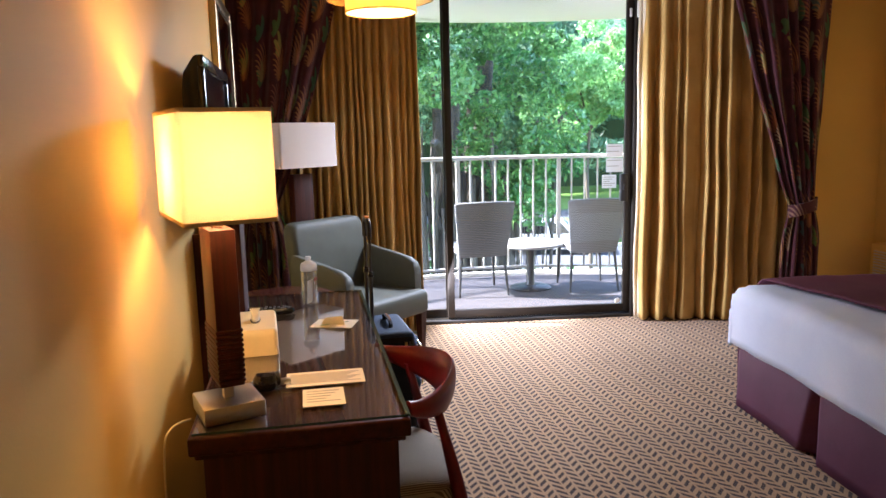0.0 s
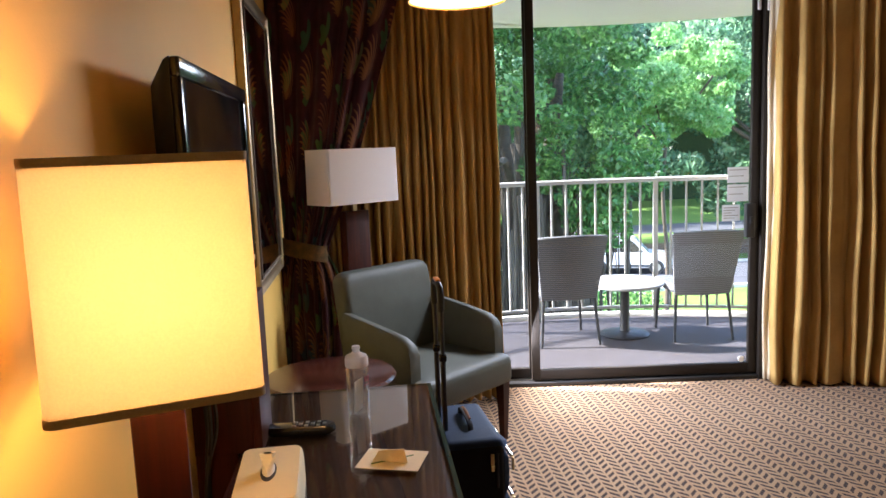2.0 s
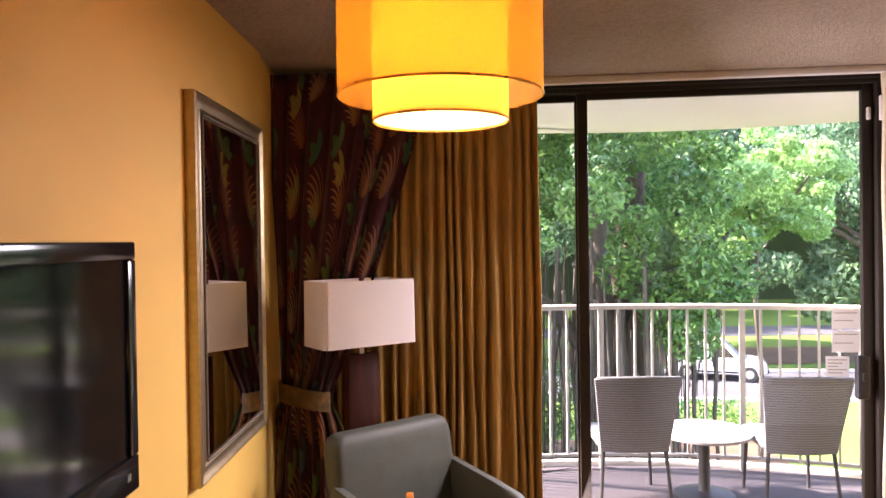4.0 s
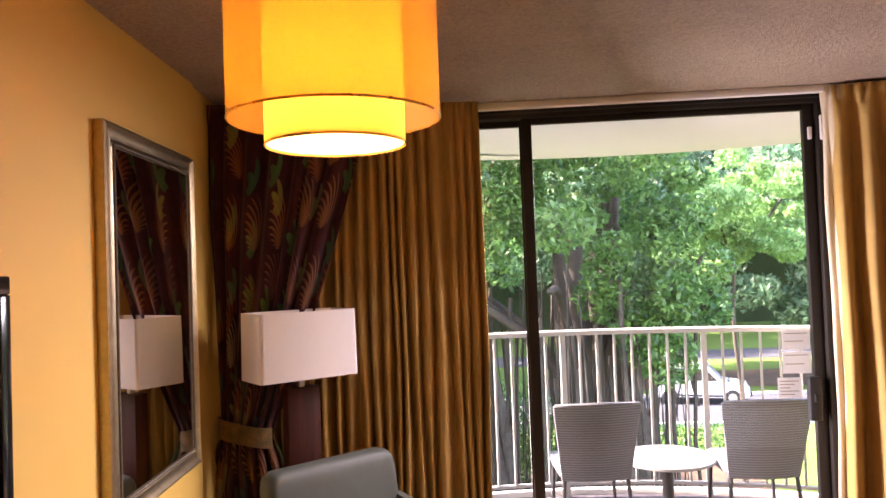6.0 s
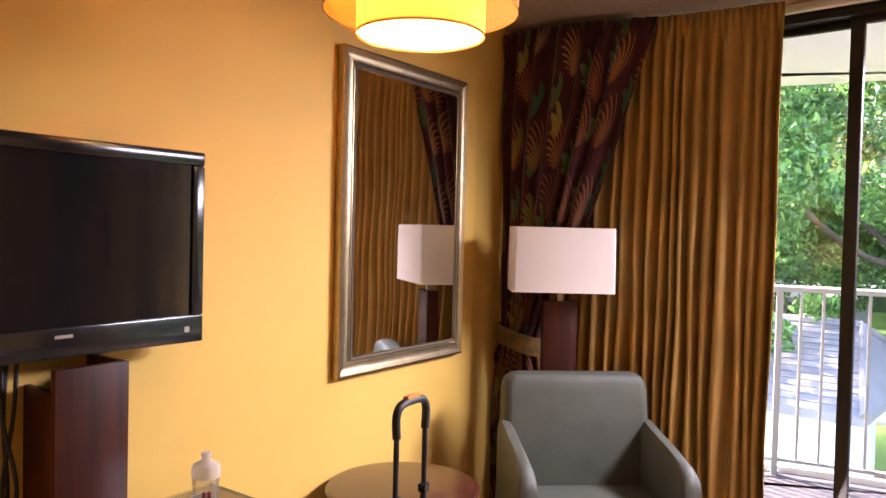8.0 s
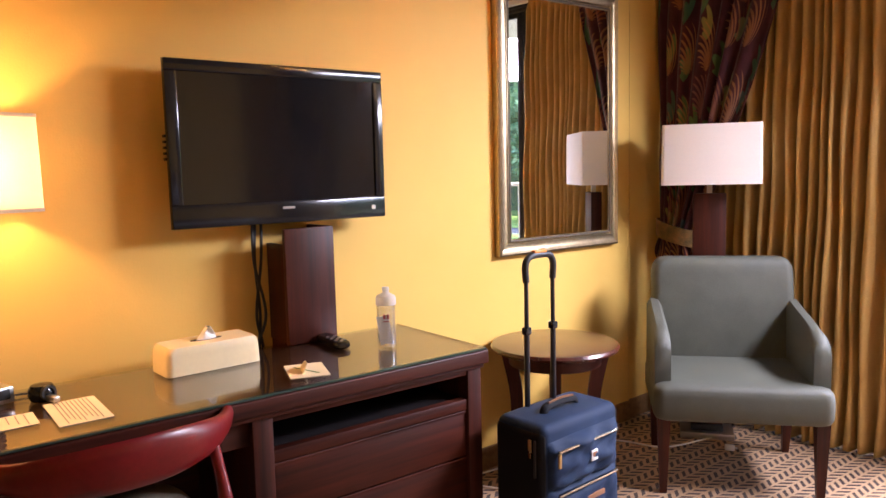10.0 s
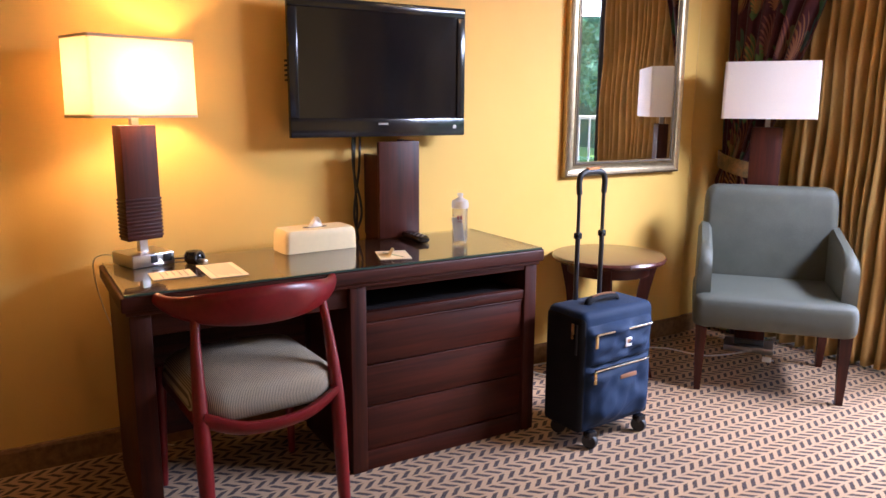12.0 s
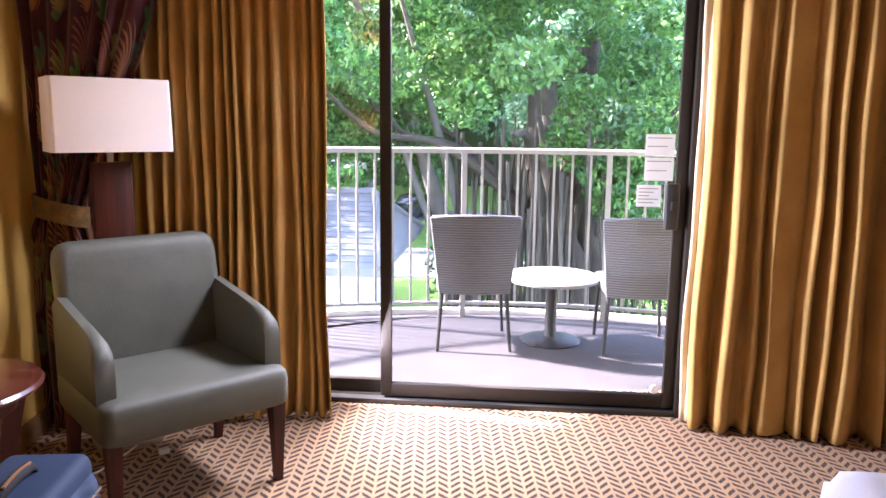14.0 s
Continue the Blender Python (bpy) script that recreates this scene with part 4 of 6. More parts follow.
def red_chair():
    """Chair with a bowed crest rail, tucked under the desk, facing the wall."""
    t = thing("desk_chair", "red stained wooden chair with a curved crest rail and pinstripe seat", "chair", pose(0.405, 2.236, 0, 0, 0, 3))
    # crest: wide in the middle, tapering to rounded ends that sweep forward
    rings = []
    for k in range(33):
        s = -1 + 2 * k / 32
        ang = s * 1.22
        x, y = 0.255 * math.cos(ang) - 0.02, 0.292 * math.sin(ang) * 1.02
        h = 0.018 + 0.044 * max(0.0, math.cos(s * 1.5)) ** 1.2
        th = 0.017 + 0.004 * (1 - abs(s))
        z = 0.722 - 0.012 * abs(s) ** 2 + 0.030 * abs(s) ** 5
        d = Vector((math.cos(ang), math.sin(ang), 0))
        tilt = 0.25 * (1 - abs(s))
        ring = []
        for j in range(12):
            a = 2 * math.pi * j / 12
            o, u = th * math.cos(a), h * math.sin(a)
            ring.append(Vector((x, y, z)) + d * (o + tilt * u) + Vector((0, 0, u)))
        rings.append(ring)
    part("crest_rail", loft(rings), RED_LACQUER, t, smooth=60)
    for s in (-1, 1):
        back = smooth_path([(0.265, s * 0.218, 0.0), (0.242, s * 0.216, 0.25), (0.222, s * 0.215, 0.42), (0.185, s * 0.208, 0.60), (0.158, s * 0.198, 0.71)], 5)
        part("back_leg", tube(back, [0.014 + 0.010 * math.sin(math.pi * min(1, (k + 3) / (len(back) * 0.9))) ** 1.0 for k in range(len(back))], 10), RED_LACQUER, t)
        front = smooth_path([(-0.23, s * 0.235, 0.0), (-0.225, s * 0.23, 0.25), (-0.215, s * 0.225, 0.44)], 5)
        part("front_leg", tube(front, [0.013 + 0.009 * k / len(front) for k in range(len(front))], 10), RED_LACQUER, t)
        part("side_rail", box(-0.21, 0.21, s * 0.214 - 0.011, s * 0.214 + 0.011, 0.365, 0.415, 0.006), RED_LACQUER, t)
    rail = smooth_path([(0.225, -0.214, 0.405), (0.245, -0.11, 0.362), (0.252, 0, 0.352), (0.245, 0.11, 0.362), (0.225, 0.214, 0.405)], 6)
    part("back_rail", tube(rail, 0.033, 10, flat=0.5), RED_LACQUER, t)
    part("front_rail", box(-0.225, -0.20, -0.214, 0.214, 0.37, 0.415, 0.006), RED_LACQUER, t)
    o = rounded_rect(0.48, 0.455, 0.10, 6)
    part("seat", loft([[(x * k, y * k, z - 0.010 * (x / 0.23) ** 2 * 0) for x, y in o] for z, k in ((0.372, 0.86), (0.388, 0.97), (0.43, 1.02), (0.468, 0.99), (0.490, 0.88), (0.502, 0.6), (0.506, 0.25))]), SEAT_STRIPE, t, "beige pinstripe padded seat", smooth=80)


red_chair()

# ---- suitcase, side table, armchair, floor lamp ----


def suitcase():
    """Upright cabin bag; its front looks along local x."""
    t = thing("suitcase", "navy soft-sided cabin suitcase with its handle pulled up", "suitcase", pose(0.625, 3.594, 0, 0, 0, 4))
    w, z0, z1 = 0.194, 0.065, 0.545
    part("shell", box(-0.125, 0.085, -w, w, z0, z1, 0.03, 4), NAVY, t, smooth=60)
    part("side_gusset", box(-0.122, 0.080, -w - 0.006, -w + 0.03, z0 + 0.002, z1 - 0.018, 0.022, 4), BLACK_NYLON, t)
    part("side_gusset", box(-0.122, 0.080, w - 0.03, w + 0.006, z0 + 0.002, z1 - 0.018, 0.022, 4), BLACK_NYLON, t)

    def pocket(a, b, x1, bulge, seed):
        rnd = random.Random(seed)
        bm = bmesh.new()
        nx, nz = 30, 20
        grid = []
        for i in range(nz + 1):
            row = []
            for j in range(nx + 1):
                u, v = j / nx, i / nz
                k = (min(1, 6 * u, 6 * (1 - u)) * min(1, 6 * v, 6 * (1 - v))) ** 0.5
                crease = 0.020 * noise.noise(Vector((u * 3.5 + 1.2 * v, v * 3.0 - u, seed))) + 0.009 * noise.noise(Vector((u * 8 - 3 * v, v * 5, seed + 4)))
                row.append(bm.verts.new((x1 + (bulge + crease) * k, (u - 0.5) * 2 * (w - 0.018), a + (b - a) * v)))
            grid.append(row)
        for i in range(nz):
            for j in range(nx):
                bm.faces.new((grid[i][j], grid[i][j + 1], grid[i + 1][j + 1], grid[i + 1][j]))
        return bm
    low = part("pocket", pocket(z0 + 0.02, 0.335, 0.083, 0.035, 2.0), NAVY, t, smooth=80)
    high = part("pocket", pocket(0.335, 0.495, 0.083, 0.032, 5.0), NAVY, t, smooth=80)
    for z, who in ((0.325, low), (0.466, high)):
        part("zip", box(0.108, 0.119, -w + 0.038, w - 0.048, z - 0.004, z + 0.004, 0.002), CHROME, who)
        part("zip_pull", box(0.114, 0.121, -w + 0.03, -w + 0.042, z - 0.05, z - 0.004, 0.002), BRASS, who)
    part("logo_tag", box(0.112, 0.120, 0.0, 0.032, 0.395, 0.43, 0.002), WHITE_METAL, high, "small white badge")
    part("badge_mark", box(0.120, 0.121, 0.006, 0.026, 0.41, 0.424), TAN, high)
    part("leather_strip", box(0.112, 0.120, -0.02, 0.07, 0.268, 0.284, 0.002), TAN, low, "tan leather name strip")
    part("gusset_zip", box(0.05, 0.058, -w - 0.012, -w - 0.004, 0.38, 0.50, 0.002), BLACK_MATT, t)
    part("zip_pull", box(0.030, 0.042, -w - 0.014, -w - 0.008, 0.44, 0.50, 0.002), BRASS, t)
    grip = smooth_path([(-0.01, -0.085, z1 - 0.004), (-0.01, -0.07, z1 + 0.018), (-0.01, 0, z1 + 0.024), (-0.01, 0.07, z1 + 0.018), (-0.01, 0.085, z1 - 0.004)], 5)
    handle = part("carry_handle", tube(grip, 0.014, 10, flat=0.55), BLACK_NYLON, t, "dark padded carry handle")
    strap = smooth_path([(-0.01, -0.062, z1 + 0.0275), (-0.01, 0, z1 + 0.0335), (-0.01, 0.062, z1 + 0.0275)], 5)
    part("leather_strip", tube(strap, 0.008, 8, flat=0.5), TAN, handle, "tan leather strip")
    rods = new("pull_handle")
    rods.parent = t
    for y in (-0.067, 0.067):
        part("rod", tube([(-0.095, y, z1 - 0.02), (-0.095, y, 0.80)], 0.0095, 10), GRAPHITE, rods)
        part("rod", tube([(-0.095, y, 0.80), (-0.095, y, 1.0)], 0.0075, 10), GRAPHITE, rods)
        part("collar", box(-0.107, -0.083, y - 0.013, y + 0.013, 0.79, 0.815, 0.004), BLACK_PLASTIC, rods)
    bow = smooth_path([(-0.095, -0.067, 0.965), (-0.095, -0.07, 1.02), (-0.095, -0.05, 1.047), (-0.095, 0, 1.052), (-0.095, 0.05, 1.047), (-0.095, 0.07, 1.02), (-0.095, 0.067, 0.965)], 6)
    part("grip", tube(bow, 0.0115, 10), BLACK_MATT, rods, "black moulded grip")
    part("grip_button", box(-0.104, -0.086, -0.03, 0.03, 1.058, 1.068, 0.003), plain("orange_button", (0.75, 0.25, 0.03), 0.4), rods, "orange release button")
    for x, y in ((-0.09, -0.14), (-0.09, 0.14), (0.085, -0.14), (0.085, 0.14)):
        wheel = part("wheel", lathe([(0.008, -0.013), (0.028, -0.013), (0.031, -0.008), (0.031, 0.008), (0.028, 0.013), (0.008, 0.013)], 18), BLACK_MATT, t, m=pose(x, y, 0.0315, 90, 0, 25))
        part("wheel_fork", box(x - 0.02, x + 0.02, y - 0.02, y + 0.02, 0.045, 0.075, 0.006), BLACK_PLASTIC, t)


suitcase()


def side_table():
    t = thing("side_table", "round mahogany side table with a glossy top", "side table", pose(0.118, 4.085, 0))
    part("tabletop", lathe([(0.0, 0.565), (0.23, 0.565), (0.245, 0.570), (0.268, 0.580), (0.272, 0.590), (0.265, 0.600), (0.245, 0.603), (0.0, 0.603)], 56, caps=False), POLISHED, t)
    part("apron", lathe([(0.195, 0.515), (0.20, 0.565), (0.18, 0.565), (0.18, 0.515)], 40, caps=False), MAHOGANY, t)
    part("lower_shelf", lathe([(0.0, 0.20), (0.155, 0.20), (0.165, 0.208), (0.165, 0.222), (0.155, 0.23), (0.0, 0.23)], 40, caps=False), MAHOGANY_X, t)
    for k in range(4):
        a = radians(45 + 90 * k)
        leg = [(r * math.cos(a), r * math.sin(a), z) for r, z in ((0.215, 0.0), (0.185, 0.12), (0.165, 0.25), (0.165, 0.38), (0.185, 0.50), (0.20, 0.568))]
        path = smooth_path(leg, 4)
        rings = []
        for i, p in enumerate(path):
            h = 0.020 + 0.012 * i / len(path)
            rr, ss = Vector((math.cos(a), math.sin(a), 0)), Vector((-math.sin(a), math.cos(a), 0))
            rings.append([p + rr * h * cx + ss * 0.021 * cy for cx, cy in ((1, 1), (-1, 1), (-1, -1), (1, -1))])
        part("leg", loft(rings), MAHOGANY_UP, t)


side_table()


def armchair():
    """Local x runs along the front, y towards the back."""
    t = thing("armchair", "grey-green leatherette armchair on dark wooden legs", "armchair", pose(0.498, 4.279, 0, 0, 0, 41))
    W = 0.655
    o = rounded_rect(W + 0.03, 0.545, 0.045, 6)
    crown = [[(W / 2 + x * k, 0.2525 + y * k, z) for x, y in o] for z, k in ((0.312, 0.93), (0.318, 0.97), (0.335, 0.995), (0.375, 1.0), (0.415, 0.998), (0.438, 0.985), (0.452, 0.955), (0.460, 0.88), (0.466, 0.72), (0.470, 0.45), (0.471, 0.15))]
    part("seat", loft(crown), TEAL_HIDE, t, "thick padded seat", smooth=60)

    def pad(x0, x1, rows):
        rings = []
        for y0, y1, z, r, inset in rows:
            n = rounded_rect(x1 - x0 - 2 * inset, y1 - y0, min(r, (y1 - y0) / 2.05), 5)
            rings.append([((x0 + x1) / 2 + px, (y0 + y1) / 2 + py, z) for px, py in n])
        return loft(rings)
    part("backrest", pad(0.015, W - 0.015, ((0.47, 0.555, 0.36, 0.035, 0.0), (0.476, 0.578, 0.5, 0.04, 0.0), (0.494, 0.606, 0.7, 0.04, 0.0), (0.516, 0.630, 0.84, 0.04, 0.002), (0.522, 0.634, 0.874, 0.04, 0.008), (0.529, 0.632, 0.895, 0.04, 0.020), (0.540, 0.624, 0.907, 0.035, 0.036), (0.556, 0.612, 0.912, 0.025, 0.056))), TEAL_HIDE, t, smooth=60)
    for x0 in (-0.006, W - 0.058):
        x1 = x0 + 0.064
        prof = [(0.052, 0.40), (0.047, 0.50), (0.048, 0.592), (0.066, 0.634), (0.11, 0.658), (0.25, 0.684), (0.40, 0.706), (0.52, 0.725)]
        rings = []
        for y, z in prof:
            ring = []
            for px, f in ((x0 + 0.006, 0.0), (x0, 0.06), (x0, 0.92), (x0 + 0.016, 1.0), (x1 - 0.016, 1.0), (x1, 0.92), (x1, 0.06), (x1 - 0.006, 0.0)):
                ring.append((px, y + (0.0 if y > 0.06 else (1 - f) * 0.012), 0.40 + (z - 0.40) * f if z > 0.401 else 0.40 + 0.004 * f))
            rings.append(ring)
        part("armrest", loft(rings), TEAL_HIDE, t, smooth=50)
    for x, y, dy in ((0.028, 0.03, -0.0), (W - 0.028, 0.03, -0.0), (0.035, 0.50, 0.05), (W - 0.035, 0.50, 0.05)):
        part("leg", loft([[(x + sx * k, y + dy * q + sy * k, z) for sx, sy in ((1, 1), (-1, 1), (-1, -1), (1, -1))] for z, k, q in ((0.0, 0.014, 1.0), (0.32, 0.026, 0.0))]), MAHOGANY_UP, t)


armchair()


def floor_lamp():
    t = thing("floor_lamp", "unlit floor lamp with a white rectangular shade and dark wood column", "floor lamp", pose(0.235, 5.04, 0, 0, 0, 36))
    part("base", box(-0.125, 0.125, -0.085, 0.085, 0.0, 0.03, 0.003), STEEL, t, "brushed steel base plate")
    part("foot", box(-0.075, 0.075, -0.05, 0.05, 0.03, 0.06, 0.003), BLACK_MATT, t)
    part("column", box(-0.075, 0.075, -0.03, 0.03, 0.06, 1.20, 0.003), MAHOGANY_UP, t)
    part("neck", box(-0.012, 0.012, -0.012, 0.012, 1.20, 1.30), STEEL, t)
    o, i = rounded_rect(0.45, 0.22, 0.015, 3), rounded_rect(0.444, 0.214, 0.012, 3)
    z0, z1 = 1.243, 1.527
    part("shade", loft([[(x, y, z0) for x, y in o], [(x * 0.985, y * 0.985, z1) for x, y in o], [(x * 0.985, y * 0.985, z1) for x, y in i], [(x, y, z0) for x, y in i], [(x, y, z0) for x, y in o]], True, False), SHADE_FLOOR, t, "white fabric shade")
    part("spider", box(-0.215, 0.215, -0.004, 0.004, 1.50, 1.506), STEEL, t)
    part("finial", tube([(0, 0, 1.225), (0, 0, 1.25)], 0.010, 10), STEEL, t)


floor_lamp()
cord = smooth_path([(0.30, 4.98, 0.012), (0.22, 4.72, 0.007), (0.02, 4.62, 0.007), (-0.06, 4.45, 0.007), (-0.10, 4.05, 0.007), (-0.13, 3.7, 0.007)], 8)
solo("lamp_cord", tube(cord, 0.004, 6), WHITE_METAL, "white lamp cord lying on the carpet", "cable")


def wall_socket():
    t = thing("wall_socket", "white wall socket with plugs beside the desk", "socket", pose(WEST + 0.001, 3.60, 0.36))
    part("plate", box(0.0, 0.008, -0.038, 0.038, -0.06, 0.06, 0.003), WHITE_METAL, t)
    part("plug", box(0.008, 0.045, -0.02, 0.02, 0.008, 0.042, 0.006), WHITE_METAL, t)
    part("plug", box(0.008, 0.040, -0.018, 0.018, -0.045, -0.012, 0.006), BLACK_MATT, t)


wall_socket()
for k, (y1, dz, mt) in enumerate(((3.72, 0.0, WHITE_METAL), (3.45, -0.05, BLACK_MATT))):
    cord = smooth_path([(WEST + 0.045, 3.60, 0.385 + dz), (WEST + 0.09, 3.60 + (y1 - 3.6) * 0.3, 0.30), (WEST + 0.07, y1, 0.08), (WEST + 0.10, y1 + 0.05, 0.008), (WEST + 0.22, y1 + 0.10, 0.008)], 8)
    solo("power_cord", tube(cord, 0.004, 6), mt, "power cord running from the wall socket to the floor", "cable", group="power cords")


def plug_adapter():
    t = thing("plug_adapter", "small white plug adapter on the carpet by the lamp", "adapter", pose(0.43, 4.93, 0.0, 0, 0, 30))
    part("case", box(-0.022, 0.022, -0.015, 0.015, 0.0, 0.024, 0.005), WHITE_METAL, t)
    part("plug_pin", box(0.022, 0.034, -0.006, 0.006, 0.009, 0.015), STEEL, t)


plug_adapter()


def ceiling_lamp():
    t = thing("ceiling_lamp", "lit drum ceiling lamp, gauze outer shade round an amber inner shade", "ceiling lamp", pose(*CEIL_LAMP, 0))

    def drum(r, z0, z1, th=0.0016, seg=64):
        return lathe([(r, z0), (r, z1), (r - th, z1), (r - th, z0), (r, z0)], seg, caps=False)
    part("outer_shade", drum(0.234, 2.022, 2.335), SHADE_OUT, t, "sheer golden gauze drum", smooth=60)
    part("inner_shade", drum(0.155, 1.965, 2.285), SHADE_IN, t, "amber fabric drum", smooth=60)
    part("diffuser", lathe([(0.0, 1.970), (0.152, 1.970), (0.152, 1.974), (0.0, 1.974)], 48, caps=False), DIFFUSER, t, "white acrylic diffuser")
    for r, z in ((0.2345, 2.022), (0.2345, 2.331), (0.1555, 1.965), (0.1555, 2.281)):
        part("rim", lathe([(r, z), (r + 0.0012, z + 0.002), (r, z + 0.005), (r - 0.002, z + 0.002)], 64, caps=False), BRASS, t)
    for k in range(3):
        a = radians(120 * k + 20)
        part("spoke", tube([(0, 0, 2.27), (0.233 * math.cos(a), 0.233 * math.sin(a), 2.32)], 0.003, 6), STEEL, t)
    part("stem", tube([(0, 0, 2.20), (0, 0, 2.48)], 0.010, 10), STEEL, t)
    part("canopy", lathe([(0.0, 2.462), (0.055, 2.465), (0.065, 2.48), (0.065, 2.499), (0.0, 2.499)], 32, caps=False), STEEL, t)
    part("lamp_holder", lathe([(0.0, 2.155), (0.018, 2.155), (0.02, 2.20), (0.0, 2.20)], 16, caps=False), WHITE_METAL, t)


ceiling_lamp()

# ---- bed and east side ----


def bed():
    """Foot of the bed faces the desk wall."""
    x0, x1, y0, y1 = 2.44, 4.46, 2.07, 3.60
    t = thing("bed", "bed with white duvet, plum throw and plum bed skirt", "bed", pose(2.44, 3.60, 0, 0, 0, -6) @ pose(-2.44, -3.60, 0))
    part("box_base", box(x0 + 0.05, x1, y0 + 0.05, y1 - 0.05, 0.04, 0.34), PLUM, t)
    rnd = random.Random(7)
    nx, ny = 60, 48
    bm = bmesh.new()
    grid = []
    lip = 0.285
    for i in range(nx + 1):
        row = []
        for j in range(ny + 1):
            u = -lip + (x1 - x0 + lip) * i / nx
            v = -lip + (y1 - y0 + 2 * lip) * j / ny

            def fall(d, r=0.075):
                # distance past the edge turned into drop, round the corner
                if d <= -r:
                    return d, 0.0
                a = min((d + r) / r, math.pi / 2)
                over = max(0.0, d + r - r * math.pi / 2)
                return -r + r * math.sin(a), r * (1 - math.cos(a)) + over
            fx, dx = fall(-u)
            ya = v if v < (y1 - y0) / 2 else (y1 - y0) - v
            fy, dy = fall(-ya)
            x = x0 - fx
            y = (y0 - fy) if v < (y1 - y0) / 2 else (y1 + fy)
            drop = max(dx, dy)
            n = noise.noise(Vector((x * 3.2, y * 3.2, 0.3))) * 0.010 + noise.noise(Vector((x * 11, y * 11, 2))) * 0.004
            hem = 0.012 * math.sin(y * 9 + x * 7) if drop > 0.15 else 0.0
            row.append(bm.verts.new((x - (0.004 * math.sin(8 * y) * min(1, dx * 6) if dx > dy else 0), y, 0.628 - drop + n + hem * 0.25)))
        grid.append(row)
    for i in range(nx):
        for j in range(ny):
            bm.faces.new((grid[i][j], grid[i + 1][j], grid[i + 1][j + 1], grid[i][j + 1]))
    duvet = part("duvet", bm, LINEN, t, "white quilted duvet", smooth=80)
    sol = duvet.modifiers.new("thickness", "SOLIDIFY")
    sol.thickness, sol.offset = 0.018, -1
    # throw across the bed, set back from the foot
    bm = bmesh.new()
    grid = []
    for i in range(25):
        row = []
        for j in range(41):
            u, v = i / 24, j / 40
            x = x0 + 0.33 + 0.78 * u + (0.05 * math.sin(v * 4) - 0.14 * v) * (1 - u)
            y = y0 - 0.02 + (y1 - y0 + 0.04) * v
            e = min(v, 1 - v) * (y1 - y0)
            drop = 0.04 * max(0.0, 1 - e / 0.06) ** 2
            n = noise.noise(Vector((x * 3.2, y * 3.2, 0.3))) * 0.010 + noise.noise(Vector((x * 9, y * 9, 5))) * 0.003
            row.append(bm.verts.new((x, y, 0.645 + n - drop)))
        grid.append(row)
    for i in range(24):
        for j in range(40):
            bm.faces.new((grid[i][j], grid[i + 1][j], grid[i + 1][j + 1], grid[i][j + 1]))
    throw = part("throw", bm, PLUM_TOP, t, "plum coloured bed throw", smooth=80)
    sol = throw.modifiers.new("thickness", "SOLIDIFY")
    sol.thickness, sol.offset = 0.012, 1

    def skirt(p, q, pleats, seed):
        """Straight valance with inverted pleats at the given parts of its run."""
        p, q = Vector((*p, 0)), Vector((*q, 0))
        d = (q - p).normalized()
        n = Vector((d.y, -d.x, 0))
        L = (q - p).length
        bm = bmesh.new()
        N, R = 150, 8
        grid = []
        for r in range(R + 1):
            z = 0.40 + (0.006 - 0.40) * r / R
            k = r / R
            row = []
            for i in range(N + 1):
                s = i / N
                off = 0.035 * k + 0.006 * math.sin(s * L * 8 + seed) * k
                for c in pleats:
                    w = abs(s - c) * L
                    wid = 0.02 + 0.06 * k
                    if w < wid:
                        off -= (0.018 + 0.06 * k) * (1 - w / wid)
                row.append(bm.verts.new(p + d * (s * L) + n * off + Vector((0, 0, z))))
            grid.append(row)
        for r in range(R):
            for i in range(N):
                bm.faces.new((grid[r][i], grid[r][i + 1], grid[r + 1][i + 1], grid[r + 1][i]))
        ob = part("bed_skirt", bm, PLUM, t, "plum bed skirt with inverted pleats", smooth=35)
        so = ob.modifiers.new("thickness", "SOLIDIFY")
        so.thickness = 0.004
    skirt((x0 + 0.03, y1 - 0.03), (x0 + 0.03, y0 + 0.03), (0.012, 0.5, 0.988), 1)
    skirt((x0 + 0.03, y0 + 0.03), (x1, y0 + 0.03), (0.01, 0.5), 2)
    skirt((x1, y1 - 0.03), (x0 + 0.03, y1 - 0.03), (0.5, 0.99), 3)


bed()


def wall_unit():
    """Louvred outlet of the wall air conditioner on the east wall."""
    t = thing("air_conditioner", "cream wall air conditioner with a louvred grille", "air conditioner")
    part("case", box(EAST - 0.14, EAST - 0.001, 4.05, 4.99, 0.12, 0.54, 0.008), WALL, t)
    for k in range(11):
        z = 0.27 + 0.021 * k
        part("louvre", box(EAST - 0.152, EAST - 0.138, 4.10, 4.95, z, z + 0.011, 0.003), CURTAIN_LINING, t)


wall_unit()

# ---- balcony ----
BC, BR = (1.75, 3.05), 4.22        # centre and radius of the rounded balcony edge


def arc(r, a0, a1, n):
    return [(BC[0] + r * math.sin(radians(a0 + (a1 - a0) * k / n)), BC[1] + r * math.cos(radians(a0 + (a1 - a0) * k / n))) for k in range(n + 1)]


def balcony_plate(name, r, z0, z1, material, label):
    edge = arc(r, -52, 52, 48)
    a, b = north(-2.9, 0.145), north(4.2, 0.145)
    out = [(a.x, a.y)] + edge + [(b.x, b.y)]
    bm = loft([[(x, y, z) for x, y in out] for z in (z0, z1)])
    solo(name, bm, material, label, "balcony", kind="structure", smooth=None)


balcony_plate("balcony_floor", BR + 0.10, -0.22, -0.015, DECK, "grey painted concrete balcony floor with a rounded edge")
balcony_plate("balcony_soffit", BR + 0.02, 2.478, 2.70, SOFFIT, "white underside of the balcony above, with a curved edge")


